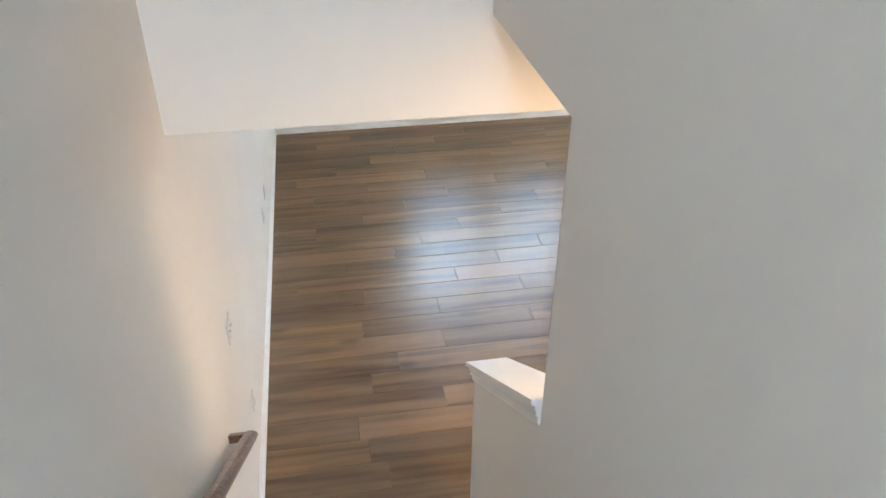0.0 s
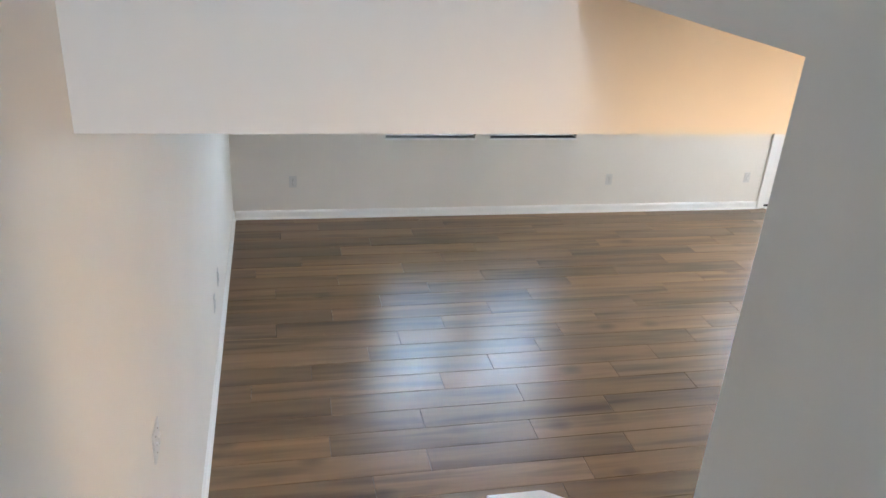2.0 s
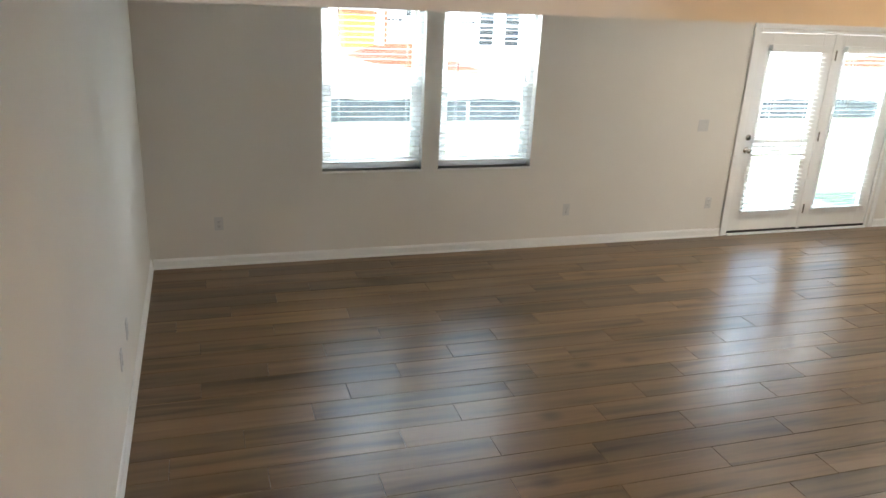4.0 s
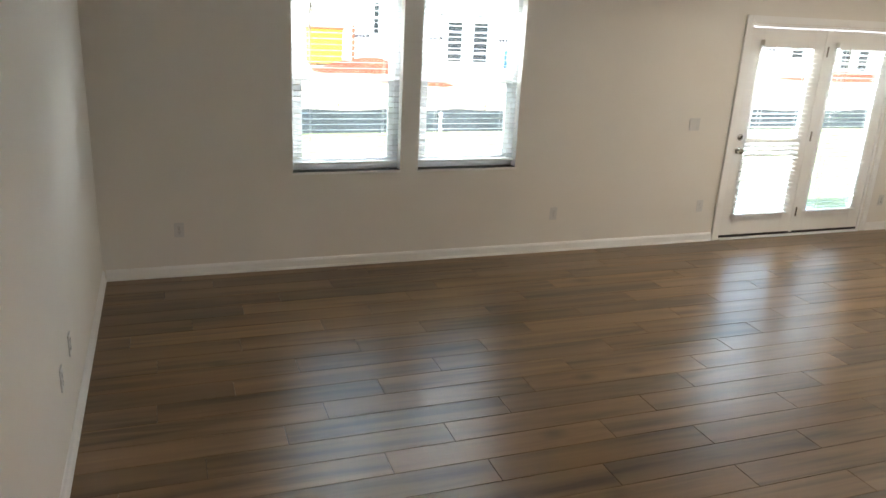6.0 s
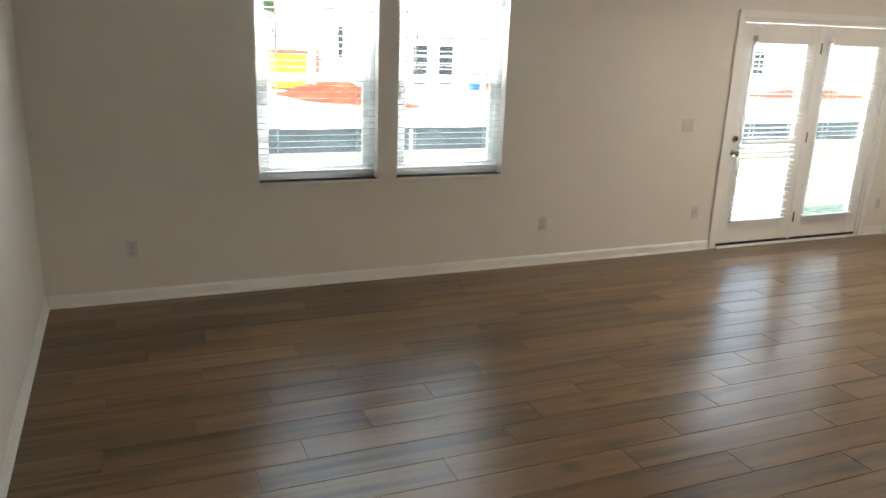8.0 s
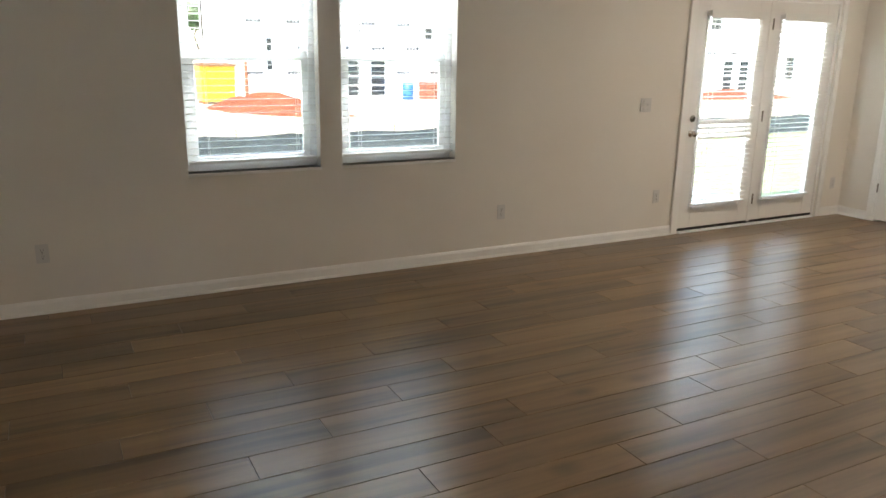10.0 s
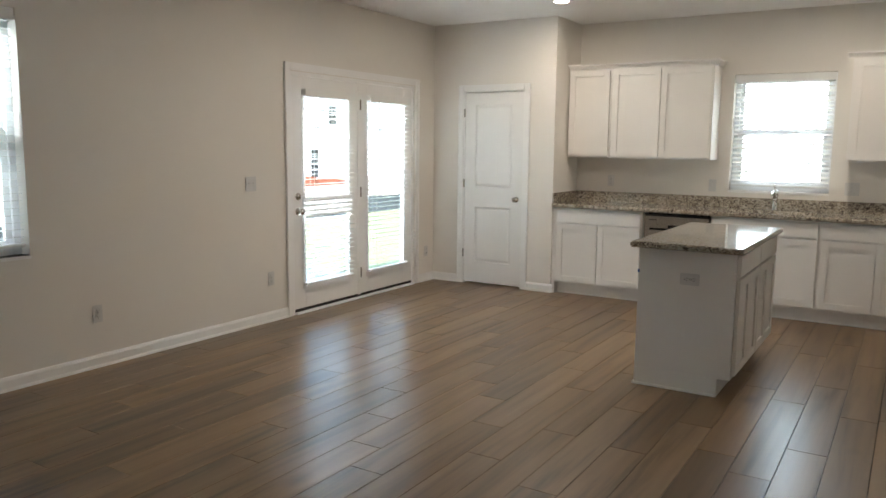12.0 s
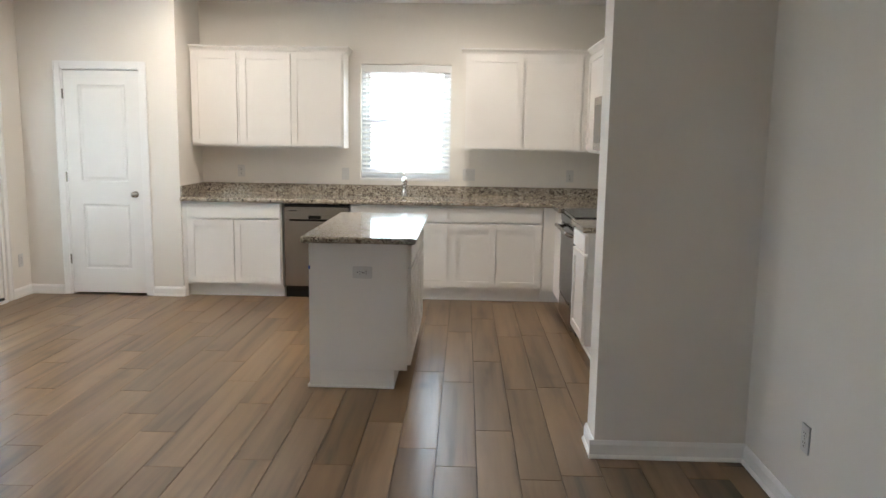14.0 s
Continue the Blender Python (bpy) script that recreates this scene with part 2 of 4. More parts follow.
WRAP = mat("house_wrap", (0.74, 0.74, 0.75), 0.6, 0, 0.05, 0.8, 0.3, 4, 0.3)
PRINT = mat("wrap_print", (0.025, 0.025, 0.03), 0.6, 0, 0.2, 5)
DARKGLASS = mat("dark_window_glass", (0.03, 0.035, 0.04), 0.08, 0, 0.2, 2)
SHINGLE = mat("roof_shingle", (0.10, 0.095, 0.09), 0.9, 0, 0.3, 2, 0.8, 30)
SILT = mat("silt_fence_fabric", (0.045, 0.05, 0.058), 0.75, 0, 0.25, 2, 0.4, 12)
STAKE = mat("weathered_stake", (0.36, 0.28, 0.19), 0.9, 0, 0.2, 12)
YELLOW = mat("yellow_steel", (0.62, 0.33, 0.015), 0.5, 0, 0.12, 2, 0.2, 10)
RUST = mat("rusty_steel", (0.22, 0.08, 0.035), 0.8, 0, 0.3, 5, 0.3, 30)
BLUE = mat("blue_plastic", (0.02, 0.12, 0.42), 0.4, 0, 0.1, 4)
BRICKPILE = mat("brick_red", (0.36, 0.13, 0.08), 0.9, 0, 0.2, 4, 0.4, 40, 0.3, 0.25)
BARK = mat("bark", (0.10, 0.075, 0.055), 0.95, 0, 0.3, 6, 0.8, 20)
LEAF = mat("leaf", (0.06, 0.11, 0.03), 0.6, 0, 0.5, 3)
CONCRETE = mat("broom_concrete", (0.55, 0.53, 0.49), 0.9, 0, 0.08, 1.5, 0.5, 60, 0.2)
SIDING = mat("house_siding", (0.5, 0.5, 0.48), 0.8, 0, 0.05, 1)


def glow_mat():
    m = bpy.data.materials.new("lamp_lens")
    m.use_nodes = True
    b = m.node_tree.nodes["Principled BSDF"]
    b.inputs["Base Color"].default_value = (0.9, 0.85, 0.75, 1)
    b.inputs["Emission Color"].default_value = (1.0, 0.86, 0.68, 1)
    b.inputs["Emission Strength"].default_value = 6.0
    return m


LENS = glow_mat()


# ---- mesh helpers ----
def add_box(bm, x0, y0, z0, x1, y1, z1, bevel=0.0):
    m = Matrix.Translation(((x0 + x1) / 2, (y0 + y1) / 2, (z0 + z1) / 2)) @ Matrix.Diagonal((abs(x1 - x0), abs(y1 - y0), abs(z1 - z0), 1))
    g = bmesh.ops.create_cube(bm, size=1, matrix=m)
    if bevel:
        edges = {e for v in g["verts"] for e in v.link_edges}
        bmesh.ops.bevel(bm, geom=list(edges), offset=bevel, segments=2, affect="EDGES", clamp_overlap=True)


def finish(bm, name, material, parent=None, smooth=False):
    bmesh.ops.recalc_face_normals(bm, faces=bm.faces)
    me = bpy.data.meshes.new(name)
    bm.to_mesh(me)
    bm.free()
    me.materials.append(material)
    if smooth:
        me.shade_smooth()
    ob = new(name, me)
    if parent:
        ob.parent = parent
    return ob


def boxes(name, items, material, parent=None, bevel=0.0):
    bm = bmesh.new()
    for it in items:
        add_box(bm, *it, bevel=bevel)
    return finish(bm, name, material, parent)


def add_prism(bm, outline, a, b, axis):
    """A solid of the outline (pairs) drawn from a to b along axis: x takes (y, z) pairs, y takes (x, z), z takes (x, y)."""
    def place(p, s):
        return {"x": (s, p[0], p[1]), "y": (p[0], s, p[1]), "z": (p[0], p[1], s)}[axis]
    lo = [bm.verts.new(place(p, a)) for p in outline]
    hi = [bm.verts.new(place(p, b)) for p in outline]
    bm.faces.new(lo)
    bm.faces.new(hi[::-1])
    for i in range(len(outline)):
        j = (i + 1) % len(outline)
        bm.faces.new((lo[i], lo[j], hi[j], hi[i]))


def prism(name, outline, a, b, axis, material, parent=None):
    bm = bmesh.new()
    add_prism(bm, outline, a, b, axis)
    return finish(bm, name, material, parent)


def add_lathe(bm, profile, m=Matrix(), n=24):
    """Turns (radius, height) pairs round the z axis of m."""
    rings = []
    for r, z in profile:
        rings.append([bm.verts.new(m @ Vector((r * math.cos(2 * math.pi * i / n), r * math.sin(2 * math.pi * i / n), z))) for i in range(n)])
    for a, b in zip(rings, rings[1:]):
        for i in range(n):
            j = (i + 1) % n
            bm.faces.new((a[i], a[j], b[j], b[i]))
    bm.faces.new(rings[0][::-1])
    bm.faces.new(rings[-1])


def lathe(name, profile, material, m=Matrix(), parent=None, n=24):
    bm = bmesh.new()
    add_lathe(bm, profile, m, n)
    ob = finish(bm, name, material, parent, True)
    return ob


def tube(name, pts, r, material, parent=None):
    c = bpy.data.curves.new(name, "CURVE")
    c.dimensions, c.bevel_depth, c.bevel_resolution, c.use_fill_caps = "3D", r, 4, True
    s = c.splines.new("POLY")
    s.points.add(len(pts) - 1)
    for p, q in zip(s.points, pts):
        p.co = (*q, 1)
    tmp = new(name, c)
    me = bpy.data.meshes.new_from_object(tmp.evaluated_get(bpy.context.evaluated_depsgraph_get()))
    bpy.data.objects.remove(tmp)
    me.materials.clear()
    me.materials.append(material)
    me.shade_smooth()
    ob = new(name, me)
    if parent:
        ob.parent = parent
    return ob


def thing(name, m, label, category, group="", kind=""):
    e = new(name)
    e.empty_display_size = 0.1
    e.matrix_world = m
    return tagged(e, label, category, group, kind)


def setting(ob, label, category):
    return tagged(ob, label, category, kind="structure")


def holed(u0, u1, z0, z1, holes):
    """Rectangles (u0, z0, u1, z1) that fill a wall round its openings, which are given from small u to large."""
    out, u = [], u0
    for a, b, c, d in holes:
        if a > u:
            out.append((u, z0, a, z1))
        if c > z0:
            out.append((a, z0, b, c))
        if d < z1:
            out.append((a, d, b, z1))
        u = b
    if u < u1:
        out.append((u, z0, u1, z1))
    return out


# ---- the rooms: measures ----
CH = 2.74            # ceiling
UF, UC = 3.05, 5.49  # upper floor and its ceiling
BW = 0.16            # outer wall thickness
KX = 8.50            # kitchen wall
PX, PY = 7.87, -1.42 # pantry front and side
RY = -5.43           # wall behind the range
SX = 1.092           # stair side of the stair wall
SE = -6.06           # where the full-height stair wall ends
HY, HZ = -5.225, 2.370 # dropped beam: stair face and underside
NX0, NX, NY = 2.60, 4.49, -5.33  # living room front wall, and the stub wall's face
FRONT = -10.6
WIN = [(1.43, 2.305), (2.46, 3.345)]
WZ0, WZ1 = 0.80, 2.25
FD0, FD1, FDZ = 5.62, 7.49, 2.085

# outer and inner walls
wall = boxes("wall_back", [(a, 0, b, c, BW, d) for a, b, c, d in holed(-BW, KX + BW, -0.6, UC, [(*WIN[0], WZ0, WZ1), (*WIN[1], WZ0, WZ1), (FD0, FD1, 0.0, FDZ)])], PAINT)
setting(wall, "warm off-white painted wall with two windows and a double door", "wall")
setting(boxes("wall_left", [(-BW, FRONT, -0.6, 0, 0, UC)], PAINT), "warm off-white painted wall beside the stairs", "wall")
wall = boxes("wall_kitchen", [(KX, a, b, KX + BW, c, d) for a, b, c, d in holed(-9.2, 0, -0.6, UC, [(-3.845, -2.975, 1.08, 2.17)])], PAINT)
setting(wall, "off-white painted kitchen wall with a window over the sink", "wall")
wall = boxes("wall_pantry", [(PX, a, b, PX + 0.115, c, d) for a, b, c, d in holed(PY, 0, 0, CH, [(-1.095, -0.375, 0, 2.05)])] + [(PX + 0.115, PY, 0, KX, PY + 0.115, CH)], PAINT)
setting(wall, "off-white painted pantry closet wall with a doorway", "wall")
wall = boxes("wall_stub", [(NX, RY - 0.12, 0, NX + 0.2, -4.625, CH)], PAINT)
setting(wall, "painted stub wall beside the kitchen", "wall")
setting(boxes("wall_range", [(NX + 0.2, RY - 0.12, 0, KX, RY, CH)], PAINT), "off-white painted wall behind the range", "wall")
setting(boxes("wall_front", [(NX0, NY - 0.12, 0, NX, NY, CH)], PAINT), "off-white painted living room wall", "wall")
setting(boxes("wall_hall", [(NX0 - 0.12, -9.2, 0, NX0, NY, CH)], PAINT), "off-white painted hall wall", "wall")
setting(boxes("wall_street", [(SX, -9.2 - BW, -0.6, KX + BW, -9.2, UC)], PAINT), "plain painted outer wall", "wall")
wall = boxes("wall_stair", [(SX, -9.2, 0, SX + 0.12, SE, UC), (SX, SE, 2.717, SX + 0.12, HY, UC)], PAINT)
setting(wall, "grey-white painted wall enclosing the stairs", "wall")
wall = boxes("wall_beam", [(0, HY, HZ, SX, HY + 0.13, UC), (SX, HY, HZ, SX + 0.12, HY + 0.13, UC), (SX + 0.12, HY, HZ, NX, HY + 0.13, CH)], PAINT)
setting(wall, "painted dropped beam over the foot of the stairs", "beam")
# the opening here is assumed, made for the added landing lamp
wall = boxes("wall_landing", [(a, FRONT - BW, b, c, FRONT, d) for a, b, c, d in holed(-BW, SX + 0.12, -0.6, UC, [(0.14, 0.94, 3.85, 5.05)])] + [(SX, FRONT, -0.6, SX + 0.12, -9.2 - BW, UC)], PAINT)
setting(wall, "painted landing wall, unseen, with an assumed window opening", "wall")
setting(boxes("ceiling", [(SX + 0.12, -9.2, CH, KX, HY, CH + 0.3), (0, HY + 0.13, CH, KX, 0, CH + 0.3), (SX + 0.12, HY, CH, KX, HY + 0.13, CH + 0.3)], CEIL), "flat white painted ceiling with recessed lights", "ceiling")
setting(boxes("ceiling_upper", [(-BW, FRONT - BW, UC, SX + 0.12, BW, UC + 0.2), (SX + 0.12, -9.2 - BW, UC, KX + BW, BW, UC + 0.2)], CEIL), "flat white ceiling over the stairwell", "ceiling")
setting(boxes("floor_upper", [(0, FRONT, UF - 0.25, SX, -9.2, UF)], CARPET), "beige carpeted upstairs landing", "floor")

# stairs
RISE, RUN, FOOT = UF / 16, 0.264, -5.26
stairs = thing("staircase", pose(0, FOOT, 0), "beige carpeted straight staircase with closed risers", "stairs", kind="structure")
for i in range(15):
    y = -i * RUN
    b = bmesh.new()
    add_box(b, 0.016, y - RUN - 0.002, 0 if i < 2 else (i - 2) * RISE, SX - 0.004, y, (i + 1) * RISE - 0.03)
    add_box(b, 0.016, y - RUN, (i + 1) * RISE - 0.03, SX - 0.004, y + 0.028, (i + 1) * RISE, bevel=0.012)
    finish(b, "step", CARPET, stairs)
prism("skirt_board", [(0.0, 0.0), (0.0, 0.30), (-15 * RUN, 15 * RISE + 0.30), (-15 * RUN, 15 * RISE - 0.2), (-0.3, 0.0)], 0.001, 0.0155, "x", TRIM, stairs)

# sloped half wall beside the lowest steps, with its cap and moulding
SL = RISE / RUN
EY, EZ = -5.135, 1.10
def sloped(z, y=EY):
    return (y, z + (EY - y) * SL)
knee = thing("half_wall", pose(0, 0, 0), "white half wall with a sloping moulded cap beside the stairs", "half wall", kind="structure")
prism("body", [(EY, 0), sloped(EZ), sloped(EZ, SE), (SE, 0)], SX, SX + 0.12, "x", PAINT, knee)
b = bmesh.new()
def band(x0, x1, za, zb, y0=EY):
    add_prism(b, [sloped(za, y0), sloped(zb, y0), sloped(zb, SE + 0.001), sloped(za, SE + 0.001)], x0, x1, "x")
band(SX - 0.034, SX + 0.154, EZ + 0.022, EZ + 0.045, EY + 0.034)
band(SX - 0.029, SX + 0.149, EZ + 0.018, EZ + 0.022, EY + 0.029)
finish(b, "cap", TRIM, knee)
b = bmesh.new()
for out, za, zb in ((0.022, -0.004, 0.018), (0.016, -0.022, -0.004), (0.019, -0.028, -0.022), (0.010, -0.055, -0.028), (0.006, -0.066, -0.055)):
    band(SX - out, SX - 0.0005, EZ + za, EZ + zb, EY + out)
    band(SX + 0.1205, SX + 0.12 + out, EZ + za, EZ + zb, EY + out)
    add_box(b, SX, EY + 0.0005, EZ + za, SX + 0.12, EY + out, EZ + zb)
finish(b, "moulding", TRIM, knee)

# handrail on the left wall
rail = thing("handrail", pose(0.0, -5.20, 0.90), "brown stained oak handrail on the stair wall", "handrail")
b = bmesh.new()
prof = [(0.062, 0.0), (0.058, 0.018), (0.052, 0.024), (0.054, 0.034), (0.064, 0.048), (0.078, 0.054), (0.092, 0.054), (0.106, 0.048), (0.116, 0.034), (0.118, 0.024), (0.112, 0.018), (0.108, 0.0)]
LEN = 4.2
lo = [b.verts.new((x, 0, z)) for x, z in prof]
hi = [b.verts.new((x, -LEN, z + LEN * SL)) for x, z in prof]
b.faces.new(lo), b.faces.new(hi[::-1])
for i in range(len(prof)):
    j = (i + 1) % len(prof)
    b.faces.new((lo[i], lo[j], hi[j], hi[i]))
finish(b, "rail", OAK, rail)
b = bmesh.new()
add_prism(b, [(0.0, 0.004), (0.0, 0.050), (-0.055, 0.050 + 0.04), (-0.055, 0.004 + 0.04)], 0.0005, 0.064, "x")
finish(b, "wall_return", OAK, rail)
for k in (0.7, 2.0, 3.3):
    tube("bracket", [(0.002, -k, k * SL - 0.07), (0.05, -k, k * SL - 0.06), (0.085, -k, k * SL - 0.03), (0.085, -k, k * SL + 0.002)], 0.008, NICKEL, rail)


# baseboards: a moulded strip along each wall, with a shoe at its foot
BB = [(0, 0), (0.022, 0), (0.022, 0.006), (0.016, 0.016), (0.013, 0.018), (0.013, 0.066), (0.008, 0.078), (0.005, 0.084), (0, 0.086)]


def baseboard(x, y, length, rz):
    """Along local +x from the point, standing out to local -y."""
    ob = prism("baseboard", [(-o, z) for o, z in BB], 0, length, "x", TRIM)
    ob.matrix_world = pose(x, y, 0.001, 0, 0, rz)
    return setting(ob, "white painted moulded baseboard", "baseboard")


baseboard(0.022, 0, 5.553 - 0.022, 0)
baseboard(7.558, 0, PX - 7.558 - 0.022, 0)
baseboard(0, -5.22, 5.22, 90)
baseboard(PX, 0, 0.315, -90)
baseboard(PX, -1.152, -PY - 1.152 + 0.022, -90)
baseboard(PX - 0.0, PY, 0.022, 0)
baseboard(NX, -4.625 + 0.022, -4.625 + 0.022 - NY, -90)
baseboard(NX + 0.2 + 0.022, -4.625, 0.2 + 0.022, 180)
baseboard(NX - 0.022, NY, NX - NX0 - 0.022, 180)
baseboard(NX + 0.2, -5.40, 0.78, 90)
baseboard(SX + 0.12, SE - 3, 3.0, 90)
baseboard(NX0 - 0.12, NY, 3.8, -90)


# ---- windows ----
def window_unit(name, w, h, m, label):
    """A single-hung vinyl window in local coordinates: x along the wall, y outwards, z up from the opening's foot."""
    win = thing(name, m, label, "window", kind="structure")
    f = 0.045
    boxes("frame", [(0, 0.085, 0, f, 0.15, h), (w - f, 0.085, 0, w, 0.15, h), (f, 0.085, h - f, w - f, 0.15, h), (f, 0.085, 0, w - f, 0.15, f)], VINYL, win, 0.003)
    mid = h * 0.50
    s = 0.035
    boxes("upper_sash", [(f, 0.122, mid - 0.02, w - f, 0.145, mid + 0.03), (f, 0.122, h - f - s, w - f, 0.145, h - f), (f, 0.122, mid + 0.03, f + s, 0.145, h - f - s), (w - f - s, 0.122, mid + 0.03, w - f, 0.145, h - f - s)], VINYL, win, 0.003)
    boxes("lower_sash", [(f, 0.095, mid - 0.025, w - f, 0.121, mid + 0.02), (f, 0.095, f, w - f, 0.121, f + 0.045), (f, 0.095, f + 0.045, f + 0.045, 0.121, mid - 0.025), (w - f - 0.045, 0.095, f + 0.045, w - f, 0.121, mid - 0.025)], VINYL, win, 0.003)
    for z0, z1, y in ((mid + 0.028, h - f - s + 0.002, 0.132), (f + 0.043, mid - 0.023, 0.107)):
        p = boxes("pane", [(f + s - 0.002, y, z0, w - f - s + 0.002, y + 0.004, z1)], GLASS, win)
        # no shadow, so lamp and sky light skip the dimming tint
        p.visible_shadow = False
    boxes("sash_lock", [(w / 2 - 0.03, 0.088, mid + 0.0205, w / 2 + 0.03, 0.112, mid + 0.034)], VINYL, win, 0.003)
    boxes("stool", [(-0.004, -0.012, -0.020, w + 0.004, 0.084, 0.0)], TRIM, win, 0.004)
    return win


def blind(m, w, h, tilt, pitch, label, wand=True, first=0.075, depth=0.048, shut=(), shut_tilt=55):
    """A horizontal blind hung from the local origin: x across, -y towards the room, z down."""
    bl = thing("window_blind", m, label, "blind", "horizontal window blinds")
    boxes("valance", [(0, -0.008, -0.066, w, 0.0, 0), (0.004, 0.0, -0.05, w - 0.004, 0.05, -0.004)], SLAT, bl, 0.002)
    n = int((h - first - 0.03) / pitch)
    bm = bmesh.new()
    d = depth / 2
    c = [(-d, 0.0), (-d * 0.5, 0.0024), (0, 0.0032), (d * 0.5, 0.0024), (d, 0.0), (d * 0.5, 0.0006), (0, 0.0014), (-d * 0.5, 0.0006)]
    add_prism(bm, c, 0.006, w - 0.006, "x")
    one = finish(bm, "slat", SLAT, bl)
    for i in range(n):
        o = one if i == 0 else one.copy()
        if i:
            scene.collection.objects.link(o)
        o.parent = bl
        o.matrix_basis = pose(0, 0.027, -first - i * pitch, (shut_tilt if i in shut else tilt) + random.uniform(-1.2, 1.2), random.uniform(-0.15, 0.15), 0)
    z = -first - n * pitch
    boxes("bottom_rail", [(0.006, 0.004, z - 0.012, w - 0.006, 0.05, z + 0.006)], SLAT, bl, 0.003)
    for k in (0.16, 0.84):
        boxes("ladder_cord", [(w * k - 0.001, 0.0015, z, w * k + 0.001, 0.003, -0.05), (w * k - 0.001, 0.051, z, w * k + 0.001, 0.0525, -0.05)], SLAT, bl)
    if wand:
        tube("tilt_wand", [(0.13, -0.014, -0.055), (0.131, -0.016, -0.3), (0.13, -0.014, -0.62)], 0.004, NICKEL, bl)
    return bl


for i, (a, c) in enumerate(WIN):
    window_unit("window_%d" % (i + 1), c - a, WZ1 - WZ0, pose(a, 0, WZ0), "white vinyl single-hung window with a thin sill")
    blind(pose(a + 0.008, 0.012, WZ1 - 0.004), c - a - 0.016, WZ1 - WZ0 - 0.008, -4, 0.0435, "white faux-wood blind with open slats in the window recess")
window_unit("window_3", 0.87, 1.09, pose(KX, -2.975, 1.08, 0, 0, -90), "white vinyl window above the kitchen sink")
blind(pose(KX + 0.012, -2.983, 2.166, 0, 0, -90), 0.854, 1.08, 22, 0.0435, "white faux-wood blind with tilted slats over the sink", False)
# assumed window, out of view, in front of the landing lamp
window_unit("window_4", 0.80, 1.20, pose(0.94, FRONT, 3.85, 0, 0, 180), "assumed white vinyl window on the unseen landing")

# ---- double door to the yard ----
ddoor = thing("door_1", pose(FD0, 0, 0), "white double patio door with glazed leaves, closed", "door", kind="structure")
W = FD1 - FD0
boxes("casing", [(-0.066, -0.017, 0.001, -0.008, 0, FDZ + 0.066), (W + 0.008, -0.017, 0.001, W + 0.066, 0, FDZ + 0.066), (-0.008, -0.017, FDZ + 0.008, W + 0.008, 0, FDZ + 0.066)], TRIM, ddoor, 0.004)
boxes("casing", [(-0.07, -0.022, 0.001, -0.056, -0.002, FDZ + 0.07), (W + 0.056, -0.022, 0.001, W + 0.07, -0.002, FDZ + 0.07), (-0.056, -0.022, FDZ + 0.056, W + 0.056, -0.002, FDZ + 0.07)], TRIM, ddoor, 0.004)
boxes("jamb", [(0, 0, 0, 0.03, 0.14, FDZ), (W - 0.03, 0, 0, W, 0.14, FDZ), (0.03, 0, FDZ - 0.03, W - 0.03, 0.14, FDZ)], TRIM, ddoor, 0.002)
boxes("threshold", [(0.03, -0.03, 0.001, W - 0.03, 0.14, 0.018)], VINYL, ddoor, 0.004)
LW = (W - 0.06 - 0.009) / 2
for k in (0, 1):
    x0 = 0.033 + k * (LW + 0.003)
    z0, z1 = 0.042, FDZ - 0.034
    leaf = boxes("leaf", [(x0, 0.012, z0, x0 + 0.145, 0.056, z1), (x0 + LW - 0.145, 0.012, z0, x0 + LW, 0.056, z1), (x0 + 0.145, 0.012, z0, x0 + LW - 0.145, 0.056, z0 + 0.19), (x0 + 0.145, 0.012, z1 - 0.15, x0 + LW - 0.145, 0.056, z1)], DOORP, ddoor, 0.002)
    ga, gb, gc, gd = x0 + 0.145, x0 + LW - 0.145, z0 + 0.19, z1 - 0.15
    r = 0.03
    boxes("lite_frame", [(ga - r, 0.004, gc - r, ga + 0.006, 0.0115, gd + r), (gb - 0.006, 0.004, gc - r, gb + r, 0.0115, gd + r), (ga + 0.006, 0.004, gc - r, gb - 0.006, 0.0115, gc + 0.006), (ga + 0.006, 0.004, gd - 0.006, gb - 0.006, 0.0115, gd + r)], TRIM, ddoor, 0.003)
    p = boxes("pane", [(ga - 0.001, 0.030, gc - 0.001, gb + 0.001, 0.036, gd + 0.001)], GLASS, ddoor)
    # shadow off here too: the tint dims only what is seen through
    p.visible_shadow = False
    boxes("sweep", [(x0 + 0.002, 0.006, 0.0185, x0 + LW - 0.002, 0.05, z0 - 0.0005)], RUBBER, ddoor)
    blind(pose(FD0 + ga - 0.045, -0.052, gd + 0.045), gb - ga + 0.07, gd - gc + 0.085, -14 if k else 0, 0.0435, "white faux-wood blind mounted on the glazed door leaf", True, shut=() if k else (20, 21, 22, 23))
boxes("astragal", [(0.033 + LW - 0.016, 0.0035, 0.032, 0.033 + LW + 0.02, 0.0115, FDZ - 0.034)], DOORP, ddoor, 0.002)
for z in (0.25, 1.03, 1.85):
    boxes("hinge", [(0.033 + LW + 0.022, -0.004, z - 0.05, 0.033 + LW + 0.036, 0.0115, z + 0.05)], NICKEL, ddoor, 0.003)


def knob(parent, m, rosette=0.033, ball=0.027):
    """A door knob standing out along local -y."""
    mm = m @ pose(0, 0, 0, 90)
    lathe("knob", [(rosette, 0), (rosette, 0.004), (rosette * 0.85, 0.008), (0.011, 0.011), (0.010, 0.028), (ball * 0.75, 0.034), (ball, 0.044), (ball, 0.052), (ball * 0.8, 0.060), (0.004, 0.063)], NICKEL, mm, parent)


knob(ddoor, pose(0.095, 0.011, 0.90))
